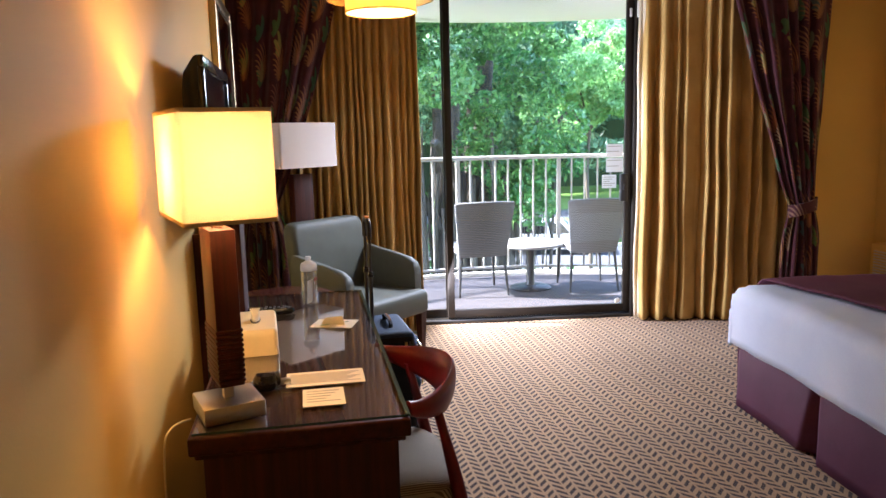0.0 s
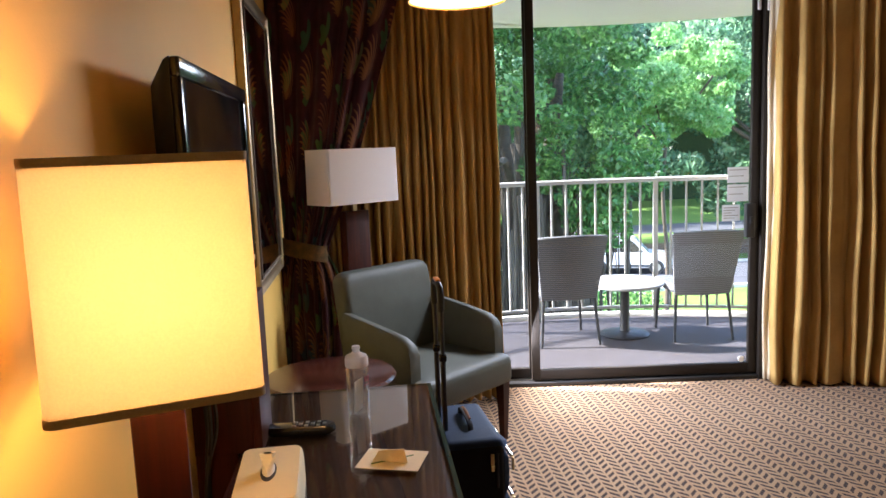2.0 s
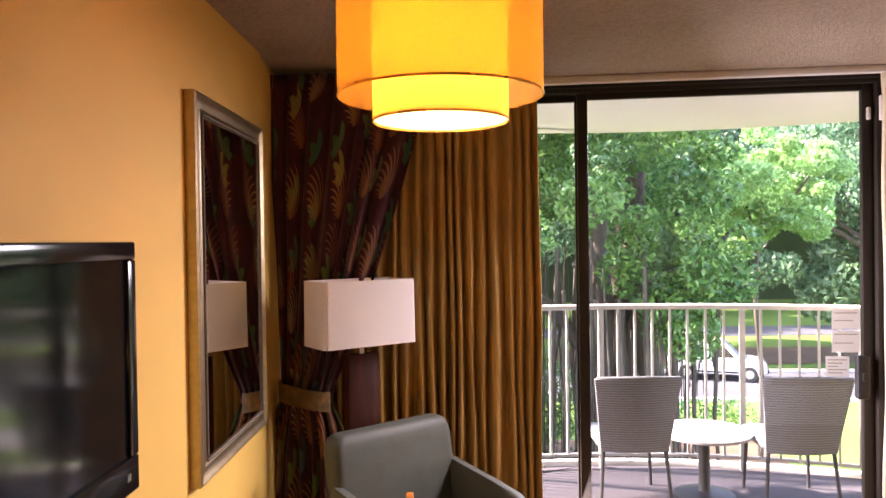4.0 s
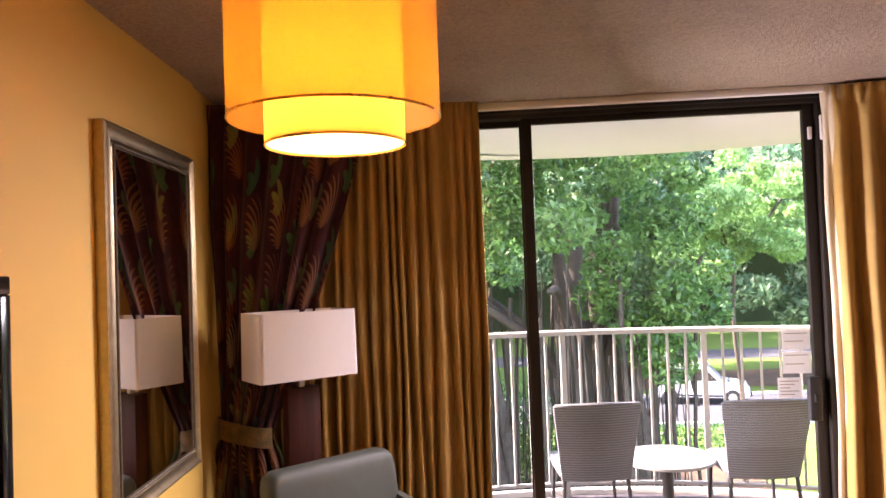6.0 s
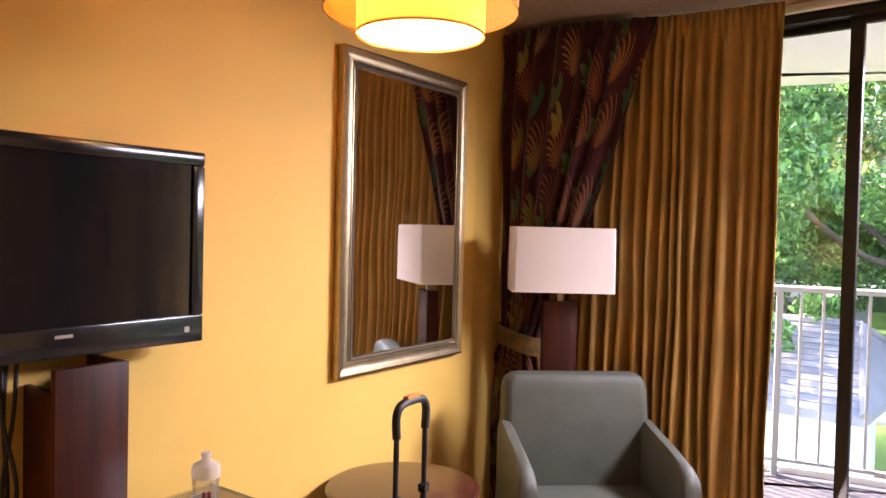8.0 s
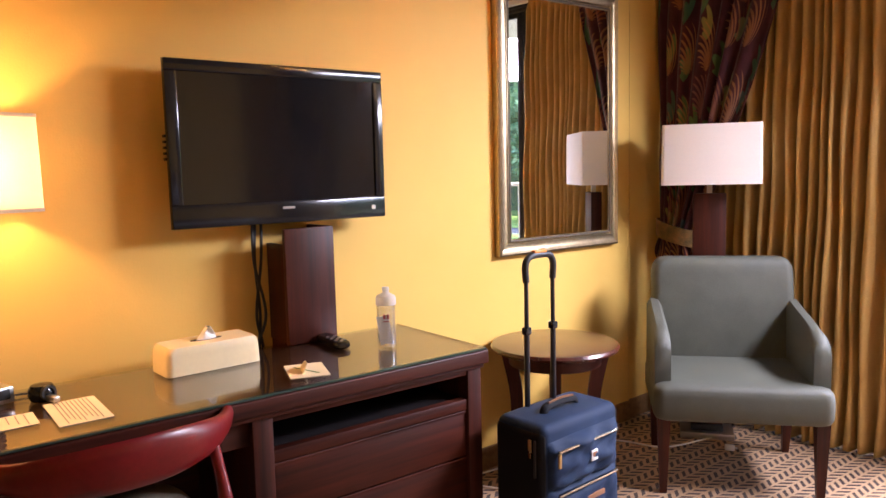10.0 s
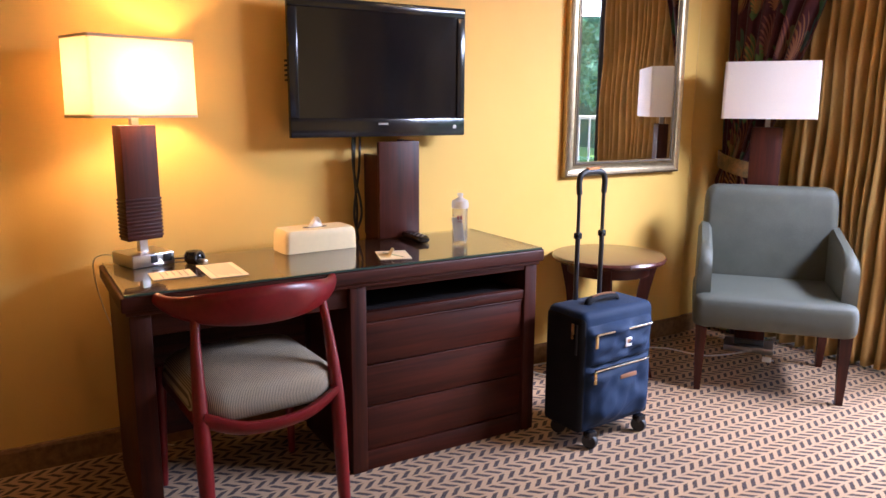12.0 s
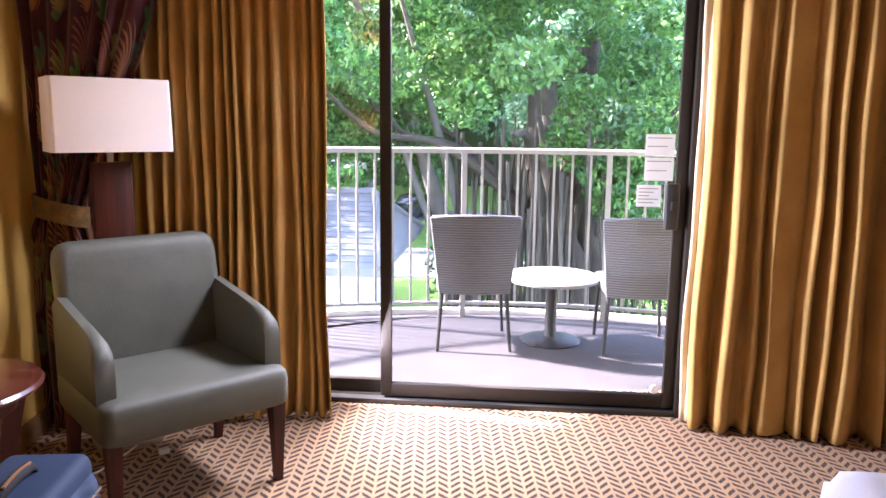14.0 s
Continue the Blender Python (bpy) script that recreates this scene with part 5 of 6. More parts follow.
def railing():
    t = thing("balcony_railing", "cream painted metal balcony railing on a curve", "railing", kind="structure")
    n = 56
    for name, z, hh, ww in (("top_rail", 1.185, 0.020, 0.024), ("bottom_rail", 0.085, 0.012, 0.014)):
        pts = arc(BR, -50, 50, 60)
        rings = []
        for k, (x, y) in enumerate(pts):
            d = Vector((x - BC[0], y - BC[1], 0)).normalized()
            rings.append([Vector((x, y, z)) + d * a + Vector((0, 0, b)) for a, b in ((ww, -hh), (ww, hh * 0.5), (ww * 0.6, hh), (-ww * 0.6, hh), (-ww, hh * 0.5), (-ww, -hh))])
        part(name, loft(rings), RAIL_PAINT, t)
    pts = arc(BR, -48, 48, n)
    slim = finish("baluster", box(-0.0085, 0.0085, -0.0085, 0.0085, 0.08, 1.17), RAIL_PAINT)
    stout = finish("post", box(-0.019, 0.019, -0.019, 0.019, -0.015, 1.17), RAIL_PAINT)
    for k, (x, y) in enumerate(pts):
        ob = new("post" if k % 8 == 4 else "baluster", stout if k % 8 == 4 else slim)
        ob.parent = t
        ob.matrix_local = pose(x, y, 0, 0, 0, -math.degrees(math.atan2(x - BC[0], y - BC[1])))


railing()
lip = loft([[(BC[0] + r * math.sin(a), BC[1] + r * math.cos(a), z) for r, z in ((BR + 0.045, -0.014), (BR + 0.05, 0.022), (BR + 0.055, 0.027), (BR + 0.094, 0.027), (BR + 0.099, 0.022), (BR + 0.099, -0.014))] for a in (radians(-51 + 1.7 * k) for k in range(61))])
solo("balcony_edge", lip, KERB, "pale concrete lip along the curved balcony edge", "balcony edge", kind="structure")


def wicker_chair():
    """Local y looks away from the room; its back stands towards the door."""
    t = thing("balcony_chair", "grey woven wicker balcony chair seen from behind", "chair", group="balcony chairs")
    bm = bmesh.new()
    grid = []
    for side in (0, 1):
        g = []
        for r in range(9):
            v = r / 8
            row = []
            for c in range(13):
                u = c / 12 * 2 - 1
                half = 0.205 + 0.055 * v
                bow = 0.045 * (1 - u * u)
                row.append(bm.verts.new((u * half, -0.02 - 0.115 * v - bow + side * 0.028, 0.36 + 0.475 * v + 0.012 * (1 - u * u) * v)))
            g.append(row)
        grid.append(g)
    for g in grid:
        for r in range(8):
            for c in range(12):
                bm.faces.new((g[r][c], g[r][c + 1], g[r + 1][c + 1], g[r + 1][c]))
    a, b = grid
    for r in range(8):
        for c in (0, 12):
            bm.faces.new((a[r][c], a[r + 1][c], b[r + 1][c], b[r][c]))
    for c in range(12):
        for r in (0, 8):
            bm.faces.new((a[r][c], a[r][c + 1], b[r][c + 1], b[r][c]))
    part("backrest", bm, WICKER, t, smooth=50)
    edge = [(u / 6 * 0.26, -0.02 - 0.115 - 0.045 * (1 - (u / 6) ** 2) + 0.014, 0.838 + 0.012 * (1 - (u / 6) ** 2)) for u in range(-6, 7)]
    part("top_binding", tube(edge, 0.013, 8), WICKER, t)
    for s in (-1, 1):
        part("side_binding", tube([(s * 0.205, -0.008, 0.36), (s * 0.232, -0.065, 0.6), (s * 0.26, -0.12, 0.838)], 0.012, 8), WICKER, t)
    o = rounded_rect(0.46, 0.46, 0.05, 5)
    part("seat", loft([[(x * k, y * k + 0.21, z) for x, y in o] for z, k in ((0.375, 0.96), (0.39, 1.0), (0.425, 1.0), (0.435, 0.96))]), WICKER, t)
    for x, y, dx, dy in ((-0.195, 0.0, -0.03, -0.05), (0.195, 0.0, 0.03, -0.05), (-0.195, 0.40, -0.02, 0.02), (0.195, 0.40, 0.02, 0.02)):
        part("leg", tube([(x, y, 0.40), (x + dx, y + dy, 0.0)], [0.014, 0.011], 8), CHAIR_METAL, t)
    part("stretcher", tube([(-0.2, 0.0, 0.36), (0.2, 0.0, 0.36)], 0.010, 8), CHAIR_METAL, t)
    return t


wc = wicker_chair()
wc.matrix_world = pose(1.79, 6.46, -0.015, 0, 0, 0)
copy_thing(wc, pose(2.80, 6.37, -0.015, 0, 0, -4))


def balcony_table():
    t = thing("balcony_table", "low round pedestal table with a pale top on the balcony", "table", pose(2.30, 6.66, -0.015))
    part("tabletop", lathe([(0.0, 0.405), (0.29, 0.405), (0.305, 0.412), (0.305, 0.428), (0.295, 0.435), (0.0, 0.435)], 48, caps=False), TABLE_TOP, t)
    part("pedestal", lathe([(0.045, 0.03), (0.038, 0.05), (0.036, 0.38), (0.06, 0.405)], 24), CHAIR_METAL, t)
    part("base", lathe([(0.0, 0.0), (0.19, 0.0), (0.195, 0.008), (0.185, 0.018), (0.06, 0.035), (0.0, 0.035)], 40, caps=False), CHAIR_METAL, t)
    part("top_ring", lathe([(0.20, 0.39), (0.22, 0.39), (0.22, 0.405), (0.20, 0.405), (0.20, 0.39)], 36, caps=False), CHAIR_METAL, t)


balcony_table()

# ---- outside ----
G = -4.7


def sheet(name, x0, x1, y0, y1, z, material, label, category, n=1, rough=0.0):
    bm = bmesh.new()
    bmesh.ops.create_grid(bm, x_segments=n, y_segments=n, size=0.5)
    for v in bm.verts:
        v.co = Vector(((x0 + x1) / 2 + v.co.x * (x1 - x0), (y0 + y1) / 2 + v.co.y * (y1 - y0), z + rough * noise.noise(Vector((v.co.x * 9, v.co.y * 9, 0)))))
    return solo(name, bm, material, label, category, kind="structure", smooth=30)


sheet("ground", -900, 900, 8.5, 1800, G, LAWN, "sunlit lawn around the hotel", "lawn")
ROADY, ROADW = 34.0, 6.0
solo("road", box(-200, 200, ROADY - ROADW / 2, ROADY + ROADW / 2, G - 0.1, G + 0.02), ASPHALT, "grey asphalt road through the garden", "road", pose(0, 0, 0, 0, 0, -3), kind="structure", smooth=None)
for y in (ROADY - ROADW / 2 - 0.2, ROADY + ROADW / 2):
    solo("kerb", box(-200, 200, y, y + 0.2, G - 0.1, G + 0.15, 0.02), KERB, "pale concrete kerb along the road", "kerb", pose(0, 0, 0, 0, 0, -3), group="kerbs", kind="structure")
solo("driveway", box(-200, 200, 49, 54, G - 0.1, G + 0.025), ASPHALT, "shaded asphalt driveway under the far trees", "road", kind="structure", smooth=None)
sheet("planting_bed", 6, 60, 38.5, 44, G + 0.04, MULCH, "bed of dry leaf litter", "planting bed")
sheet("root_bed", -6, 10, 14, 25, G + 0.05, MULCH, "bare ground under the banyan", "planting bed")


def leaves(clumps, size, seed, droop=0.5):
    """Vertices and faces of many small leaves, scattered in clumps: (x, y, z, rx, ry, rz, count)."""
    g = np.random.default_rng(seed)
    vs, fs = [], []
    base = 0
    for x, y, z, rx, ry, rz, n in clumps:
        d = g.normal(size=(n, 3))
        d /= np.linalg.norm(d, axis=1)[:, None]
        rad = g.uniform(0.45, 1.0, n) ** 0.5
        c = np.array([x, y, z]) + d * rad[:, None] * np.array([rx, ry, rz])
        ax = g.normal(size=(n, 3)) + np.array([0, 0, -droop])
        ax /= np.linalg.norm(ax, axis=1)[:, None]
        sd = np.cross(ax, g.normal(size=(n, 3)))
        sd /= np.linalg.norm(sd, axis=1)[:, None]
        s = size * g.uniform(0.6, 1.4, n)[:, None]
        quad = np.stack([c - ax * s, c + sd * s * 0.42 - ax * s * 0.1, c + ax * s, c - sd * s * 0.42 - ax * s * 0.1], axis=1)
        vs.append(quad.reshape(-1, 3))
        fs.append((np.arange(n * 4) + base).reshape(-1, 4))
        base += n * 4
    return np.concatenate(vs), np.concatenate(fs)


def leaf_mesh(name, clumps, size, seed, material, droop=0.5):
    v, f = leaves(clumps, size, seed, droop)
    me = bpy.data.meshes.new(name)
    me.from_pydata(v.tolist(), [], f.tolist())
    me.materials.append(material)
    return me


def blob_clumps(rnd, n, box6, r, count, keep=None):
    out = []
    while len(out) < n:
        x, y, z = rnd.uniform(*box6[0:2]), rnd.uniform(*box6[2:4]), rnd.uniform(*box6[4:6])
        if keep and not keep(x, y, z):
            continue
        k = rnd.uniform(0.6, 1.3)
        out.append((x, y, z, r * k, r * k, r * k * 0.7, int(count * k)))
    return out


def banyan(x, y, seed):
    rnd = random.Random(seed)
    t = thing("banyan_tree", "spreading banyan tree with hanging aerial roots", "tree", pose(x, y, G))
    trunk = bmesh.new()
    for k in range(11):
        a = rnd.uniform(0, 2 * math.pi)
        r = rnd.uniform(0.1, 0.85)
        px, py = r * math.cos(a), r * math.sin(a)
        h = rnd.uniform(6.2, 8.0)
        girth = rnd.choice((0.30, 0.42, 0.62))
        pts = [(px * 1.7, py * 1.7, -0.1), (px * 1.15, py * 1.15, 0.8), (px * 0.9 + rnd.uniform(-.6, .6), py * 0.9 + rnd.uniform(-.4, .4), 2.6), (px * 0.9 + rnd.uniform(-.2, .2), py * 0.9, h * 0.65), (px * 1.35 + rnd.uniform(-.4, .4), py * 1.35, h)]
        path = smooth_path(pts, 5)
        tube(path, [girth * (1 - 0.9 * (i / len(path)) ** 1.2) * rnd.uniform(0.78, 1.12) for i in range(len(path))], 11, trunk)
    part("trunk", trunk, BARK, t, smooth=70)
    lean = bmesh.new()
    for dx, dy, r in ((0.0, 0.0, 0.34), (0.35, -0.25, 0.20), (-0.25, -0.3, 0.16)):
        path = smooth_path([(-1.9 + dx, 1.6 + dy, -0.1), (-2.2 + dx, 1.4 + dy, 2.2), (-2.8 + dx * 1.4, 1.2 + dy, 4.4), (-3.9 + dx * 2, 0.8 + dy, 7.5), (-5.2 + dx * 4, 0.3 + dy * 3, 9.6)], 6)
        tube(path, [r * (1 - 0.9 * i / len(path)) * rnd.uniform(0.9, 1.1) for i in range(len(path))], 9, lean)
    part("leaning_trunk", lean, BARK_PALE, t, smooth=70)
    for k in range(9):
        a = 2 * math.pi * k / 9 + rnd.uniform(-0.3, 0.3)
        L = rnd.uniform(2.2, 3.2) if math.cos(a) > -0.2 else rnd.uniform(3.5, 6.0)
        pts = [(0.4 * math.cos(a), 0.4 * math.sin(a), 3.4)]
        for i in range(1, 5):
            f = i / 4
            pts.append((L * f * math.cos(a + 0.25 * f), L * f * math.sin(a + 0.25 * f), 3.4 + rnd.uniform(2.5, 4.0) * f ** 0.7))
        path = smooth_path(pts, 5)
        part("limb", tube(path, [0.11 * (1 - 0.8 * i / len(path)) + 0.015 for i in range(len(path))], 8), BARK, t, smooth=70)
    roots = bmesh.new()
    for k in range(150):
        a, r = rnd.uniform(0, 2 * math.pi), rnd.uniform(0.6, 2.4)
        px, py = r * math.cos(a), r * math.sin(a)
        top = rnd.uniform(4.0, 6.4)
        low = rnd.choice((0.0, 0.0, rnd.uniform(1.0, 3.5)))
        tube([(px, py, top), (px + rnd.uniform(-.15, .15), py, (top + low) / 2), (px + rnd.uniform(-.2, .2), py, low - 0.05)], rnd.choice((0.008, 0.012, 0.02, 0.045)), 5, roots)
    part("aerial_roots", roots, BARK, t, smooth=70)
    cl = [(1.0 + rnd.uniform(-.5, .5), -1.6 + rnd.uniform(-.6, .6), rnd.uniform(3.6, 5.4), 0.6, 0.6, 0.7, 420) for k in range(4)]
    cl += [(rnd.uniform(-2.4, 2.4), rnd.uniform(-2.9, -1.4), rnd.uniform(4.9, 6.6), 0.5, 0.5, 0.5, 300) for k in range(14)]
    cl += blob_clumps(rnd, 330, (-10.5, 1.9, -5.0, 6.0, 4.4, 12.0), 0.66, 500, lambda a, b, c: ((a + 4.3) / 6.6) ** 2 + (b / 6.5) ** 2 + ((c - 8.5) / 4.8) ** 4 < 1 and (c > 5.4 + rnd.uniform(0, 1.2) or math.hypot(a, b) > 3.4) and not (-4.2 < a < -1.7 and b < 1.0 and c < 6.6) and not (-1.9 < a < 1.1 and b < 2.2 and c < 6.7))
    ob = new("crown", leaf_mesh("crown", cl, 0.078, seed, LEAF_DARK))
    ob.parent = t
    return t


banyan(4.3, 18.6, 5)


def leafy_tree(name, label, x, y, h, r, seed, material, size, n, count, low=0.25, stem=1.0, fork=0.25):
    rnd = random.Random(seed)
    t = thing(name, label, "tree", pose(x, y, G))
    path = smooth_path([(0, 0, -0.1), (0.1, 0.1, h * 0.25), (-0.1, 0.0, h * 0.5), (0.1, -0.1, h * 0.8)], 5)
    part("trunk", tube(path, [0.02 * h * stem * (1 - 0.7 * i / len(path)) + 0.03 * stem for i in range(len(path))], 9), BARK_DARK, t, smooth=70)
    for k in range(6):
        a = 2 * math.pi * k / 6 + rnd.uniform(-0.4, 0.4)
        z0 = h * rnd.uniform(fork, max(0.55, fork + 0.08))
        pts = smooth_path([(0, 0, z0), (r * 0.35 * math.cos(a), r * 0.35 * math.sin(a), z0 + h * 0.12), (r * 0.75 * math.cos(a), r * 0.75 * math.sin(a), z0 + h * 0.25)], 4)
        part("limb", tube(pts, [0.010 * h * stem * (1 - 0.75 * i / len(pts)) + 0.015 * stem for i in range(len(pts))], 7), BARK_DARK, t, smooth=70)
    z0 = h * low
    cl = blob_clumps(rnd, n, (-r, r, -r, r, z0, h), r * 0.22, count, lambda a, b, c: (a / r) ** 2 + (b / r) ** 2 + ((c - (z0 + h) / 2) / ((h - z0) / 2)) ** 2 < 1)
    ob = new("crown", leaf_mesh("crown", cl, size, seed, material))
    ob.parent = t
    return t


leafy_tree("lime_tree", "bright yellow-green leafy tree in full sun", 9.4, 22.8, 9.6, 2.3, 3, LEAF_LIME, 0.085, 56, 420, 0.62, stem=0.4, fork=0.6)
leafy_tree("garden_tree", "broad dark green garden tree", -9.5, 27.0, 13.5, 5.5, 8, LEAF_DARK, 0.17, 80, 300, 0.2)
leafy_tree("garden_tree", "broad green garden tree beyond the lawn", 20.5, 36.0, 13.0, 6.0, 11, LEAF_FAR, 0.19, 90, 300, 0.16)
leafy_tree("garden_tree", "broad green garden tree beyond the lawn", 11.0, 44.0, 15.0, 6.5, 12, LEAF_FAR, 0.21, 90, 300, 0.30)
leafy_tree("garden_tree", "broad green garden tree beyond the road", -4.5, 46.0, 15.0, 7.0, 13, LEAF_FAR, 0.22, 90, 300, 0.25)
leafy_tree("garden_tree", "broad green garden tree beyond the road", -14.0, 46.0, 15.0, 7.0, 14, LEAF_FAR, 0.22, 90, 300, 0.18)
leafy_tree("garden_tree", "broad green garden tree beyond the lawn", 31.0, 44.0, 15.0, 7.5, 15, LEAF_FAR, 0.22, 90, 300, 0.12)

rnd = random.Random(77)
far = blob_clumps(rnd, 330, (-70, 80, 58, 72, G + 7.0, 16.0), 3.0, 230)
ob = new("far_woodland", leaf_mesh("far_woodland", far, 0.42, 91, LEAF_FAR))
tagged(ob, "dense green woodland beyond the garden", "woodland", kind="stuff")
# flat dark sheet: the shade under the far trees is painted into its colour
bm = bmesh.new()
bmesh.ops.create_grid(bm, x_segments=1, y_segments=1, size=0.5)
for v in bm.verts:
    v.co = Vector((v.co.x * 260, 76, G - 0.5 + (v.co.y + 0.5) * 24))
solo("backdrop", bm, ground_mat("painted_wood_shade", (0.006, 0.016, 0.006), (0.03, 0.06, 0.022), 0.6), "dark sheet painted as the shade deep in the woodland", "woodland", kind="structure", smooth=None)


def shrubs(name, label, clumps, size, seed, material):
    ob = new(name, leaf_mesh(name, clumps, size, seed, material))
    tagged(ob, label, "shrubs", kind="stuff")


rnd = random.Random(5)
shrubs("hedge", "clipped green hedge on the lawn", [(6.8 + 0.35 * k, 25.5 + rnd.uniform(-.3, .3), G + 0.6, 0.55, 0.6, 0.55, 260) for k in range(10)], 0.07, 6, LEAF_DARK)
shrubs("low_shrubs", "low green shrubs round the foot of the banyan", [(rnd.uniform(2.6, 6.0), rnd.uniform(14.8, 17.0), G + 0.35, 0.6, 0.5, 0.45, 260) for k in range(18)] + [(rnd.uniform(1.8, 3.8), rnd.uniform(22.5, 24.5), G + rnd.uniform(0.4, 2.6), 0.8, 0.6, 0.8, 260) for k in range(24)], 0.07, 9, LEAF_DARK)


def house():
    """Low white outbuilding with a hipped shingle roof, seen from above."""
    t = thing("garden_house", "low white building with a grey shingle hip roof", "house", pose(-4.6, 18.2, G, 0, 0, -6))
    part("wall", box(-6.0, 5.0, -3.2, 0.6, 0, 3.62), RENDER_WALL, t)
    bm = bmesh.new()
    e = [(-6.7, -3.9, 3.75), (5.7, -3.9, 3.75), (5.7, 1.3, 3.75), (-6.7, 1.3, 3.75)]
    top = [(-5.2, -1.3, 4.75), (5.1, -1.3, 4.75)]
    ev = [bm.verts.new(p) for p in e]
    lv = [bm.verts.new((p[0], p[1], 3.61)) for p in e]
    tv = [bm.verts.new(p) for p in top]
    bm.faces.new((ev[0], ev[1], tv[1], tv[0]))
    bm.faces.new((ev[1], ev[2], tv[1]))
    bm.faces.new((ev[2], ev[3], tv[0], tv[1]))
    bm.faces.new((ev[3], ev[0], tv[0]))
    for i in range(4):
        j = (i + 1) % 4
        bm.faces.new((ev[i], lv[i], lv[j], ev[j]))
    bm.faces.new(lv[::-1])
    roof = part("roof", bm, ROOF, t, smooth=None)
    part("ridge_cap", tube([top[0], top[1]], 0.09, 8), ROOF, roof)
    for a, b in ((0, 0), (1, 1), (2, 1), (3, 0)):
        part("hip_cap", tube([e[a], top[b]], 0.07, 8), ROOF, roof)
    for y0, y1, rise, n in ((-3.9, -1.3, 1.0, 14),):
        for k in range(1, n):
            f = k / n
            xa, xb = -6.7 + 1.5 * f, 5.7 - 0.6 * f
            part("shingle_course", box(xa, xb, y0 + (y1 - y0) * f - 0.02, y0 + (y1 - y0) * f + 0.08, 3.75 + rise * f, 3.75 + rise * f + 0.010), ROOF, roof)
    part("upper_wall", box(-6.5, 4.1, 1.4, 4.2, 0, 4.95), RENDER_GREY, t, "grey wall of the taller rear block")
    part("fascia", box(-6.7, 4.3, 1.25, 4.4, 4.95, 5.15, 0.02), RENDER_WALL, t, "white fascia board")
    part("downpipe", tube([(4.75, -3.26, 0.0), (4.75, -3.26, 3.4), (4.75, -3.7, 3.62)], 0.05, 8), WHITE_METAL, t)
    for x in (-3.5, 0.2, 3.2):
        w = part("window", box(x - 0.6, x + 0.6, -3.24, -3.19, 0.9, 2.0), WHITE_METAL, t)
        part("pane", box(x - 0.52, x - 0.02, -3.25, -3.235, 0.98, 1.92), SCREEN, w)
        part("pane", box(x + 0.02, x + 0.52, -3.25, -3.235, 0.98, 1.92), SCREEN, w)


house()


def road_sign():
    t = thing("road_sign", "small white sign on a post by the road", "sign", pose(8.3, 30.2, G))
    part("post", tube([(0, 0, -0.1), (0, 0, 1.5)], 0.03, 8), CHAIR_METAL, t)
    part("plate", box(-0.22, 0.22, -0.045, -0.03, 1.05, 1.6, 0.01), WHITE_METAL, t)
    part("marker", box(-0.05, 0.05, -0.06, -0.045, -0.05, 0.9), plain("yellow_marker", (0.7, 0.42, 0.03), 0.5), t)


road_sign()


def parked_car():
    t = thing("parked_car", "dark parked saloon car under the trees", "car", pose(0.1, 51.5, G + 0.026, 0, 0, 62))
    body = plain("dark_car_paint", (0.02, 0.025, 0.032), 0.2, coat=0.8, vary=0.05, bump=0)
    prof = [(-2.2, 0.45), (-2.25, 0.75), (-1.6, 0.92), (-0.9, 1.0), (0.9, 1.0), (1.9, 0.85), (2.2, 0.65), (2.15, 0.35), (-2.15, 0.3)]
    part("body", loft([[(x * k, y, z) for x, z in prof] for y, k in ((-0.85, 0.97), (-0.7, 1.0), (0.7, 1.0), (0.85, 0.97))]), body, t, smooth=40)
    cab = [(-1.5, 0.92), (-0.9, 1.38), (0.3, 1.42), (1.15, 0.96)]
    part("cabin", loft([[(x * k, y, z) for x, z in cab] for y, k in ((-0.74, 0.96), (-0.6, 1.0), (0.6, 1.0), (0.74, 0.96))]), SCREEN, t, smooth=40)
    for x in (-1.35, 1.4):
        for y in (-0.78, 0.78):
            w = part("wheel", lathe([(0.16, -0.1), (0.31, -0.1), (0.33, -0.06), (0.33, 0.06), (0.31, 0.1), (0.16, 0.1)], 22), BLACK_MATT, t, m=pose(x, y, 0.33, 90))
            part("rim", lathe([(0.0, -0.09), (0.17, -0.09), (0.17, 0.09), (0.0, 0.09)], 18, caps=False), STEEL, w)


parked_car()


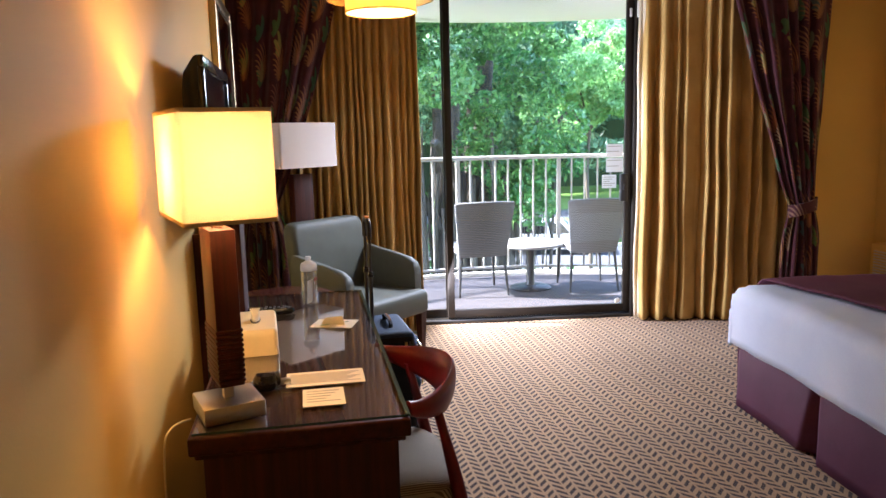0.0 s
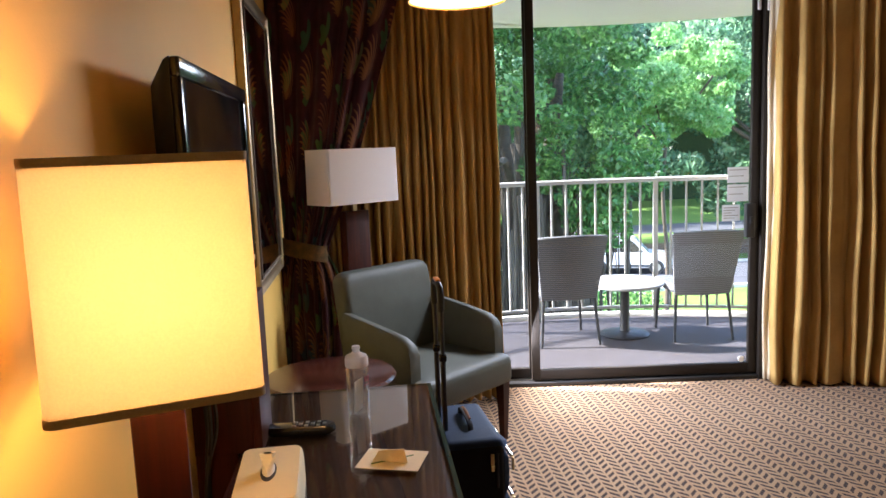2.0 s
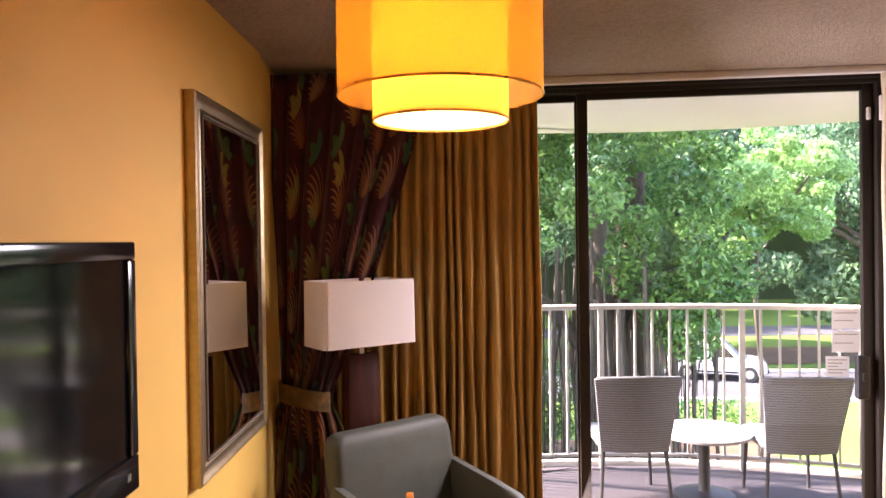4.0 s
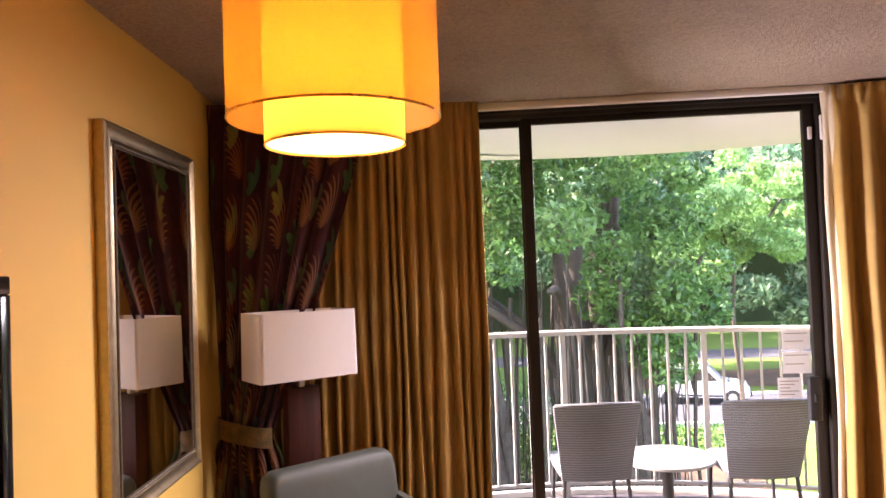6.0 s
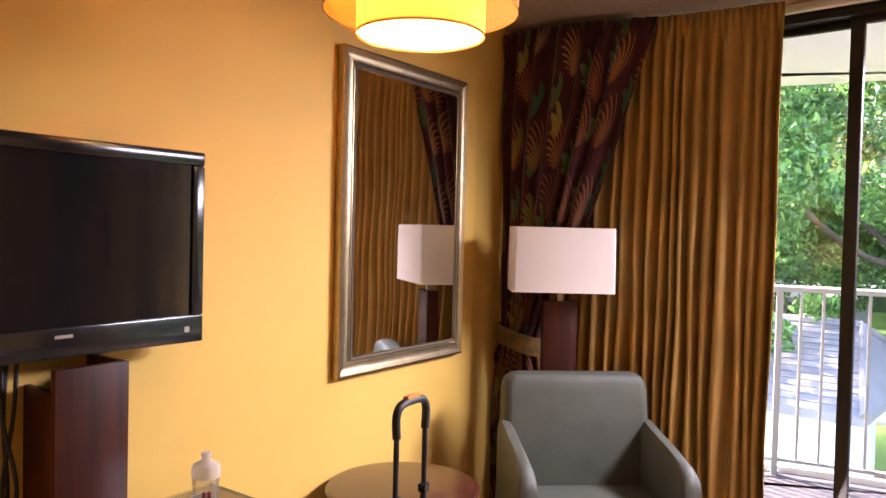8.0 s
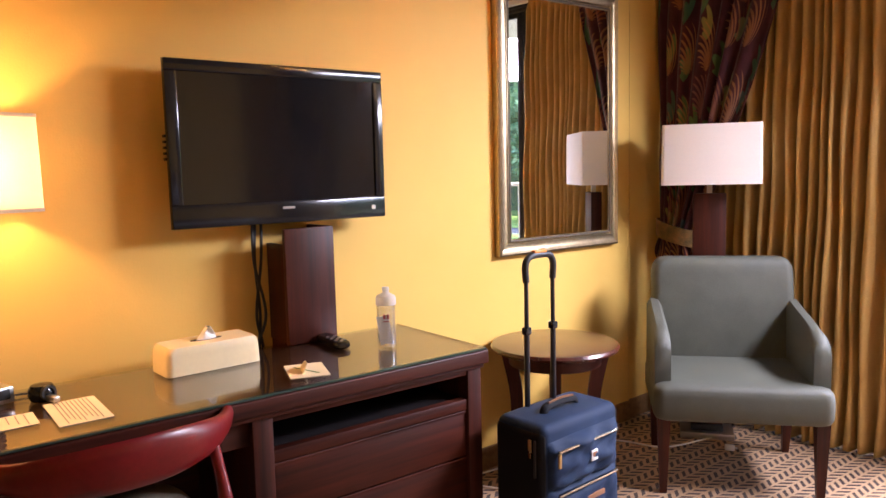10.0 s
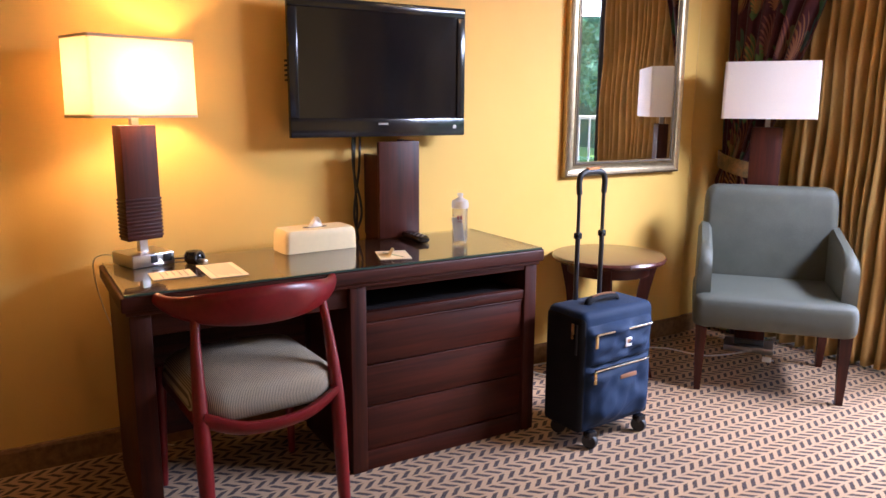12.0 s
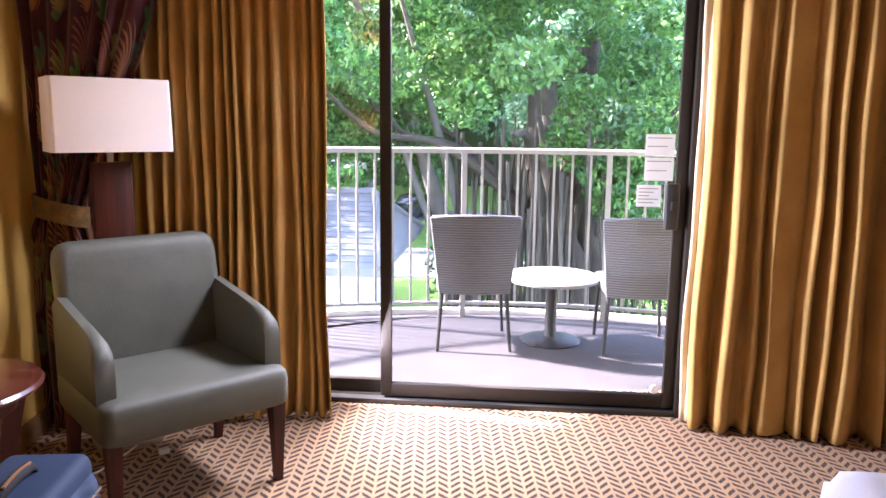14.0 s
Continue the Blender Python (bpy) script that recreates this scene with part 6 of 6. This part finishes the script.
def road_car():
    """Boxy estate seen from the side; its length runs along local x."""
    t = thing("white_car", "white boxy four wheel drive car on the road", "car", pose(12.6, 35.1, G + 0.021, 0, 0, -20))
    paint = plain("white_car_paint", (0.62, 0.63, 0.64), 0.25, coat=0.7, vary=0.03, bump=0)
    low = [(-2.05, 0.42), (-2.10, 0.62), (-2.06, 0.98), (1.02, 1.00), (1.92, 0.90), (2.05, 0.78), (2.08, 0.45), (1.9, 0.34), (-1.95, 0.34)]
    part("body", loft([[(x * k, y, z) for x, z in low] for y, k in ((-0.84, 0.975), (-0.76, 1.0), (0.76, 1.0), (0.84, 0.975))]), paint, t, smooth=40)
    cab = [(-2.02, 0.97), (-1.90, 1.62), (-1.72, 1.70), (0.22, 1.70), (0.42, 1.64), (1.00, 0.99)]
    part("cabin", loft([[(x, y * k, z) for x, z in cab for k in (1.0 - 0.10 * max(0.0, z - 0.97),)] for y in (-0.78, 0.78)]), paint, t, smooth=40)
    for s in (-1, 1):
        for x0, x1, x2, x3 in ((-1.88, -1.78, -1.20, -1.20), (-1.10, -1.10, -0.42, -0.42), (-0.32, -0.32, 0.26, 0.78)):
            glass = [(x0, 1.04), (x3, 1.04), (x2, 1.58), (x1, 1.58)]
            part("side_window", loft([[(x, s * (0.786 - 0.078 * max(0.0, z - 0.97)) + s * o, z) for x, z in glass] for o in (-0.02, 0.004)]), SCREEN, t)
        part("sill_trim", box(-1.2, 1.2, s * 0.80 - 0.05, s * 0.80 + 0.05, 0.36, 0.46, 0.02), BLACK_MATT, t)
        part("roof_rail", tube([(-1.7, s * 0.62, 1.73), (0.1, s * 0.62, 1.73)], 0.02, 6), BLACK_MATT, t)
    part("bumper", box(2.0, 2.14, -0.78, 0.78, 0.40, 0.60, 0.04), BLACK_MATT, t)
    part("bumper", box(-2.16, -2.02, -0.78, 0.78, 0.40, 0.60, 0.04), BLACK_MATT, t)
    for x in (-1.25, 1.35):
        for y in (-0.76, 0.76):
            w = part("wheel", lathe([(0.18, -0.11), (0.32, -0.11), (0.345, -0.07), (0.345, 0.07), (0.32, 0.11), (0.18, 0.11)], 22), BLACK_MATT, t, m=pose(x, y, 0.345, 90))
            part("rim", lathe([(0.0, -0.115), (0.19, -0.115), (0.19, 0.115), (0.0, 0.115)], 18, caps=False), STEEL, w)


road_car()
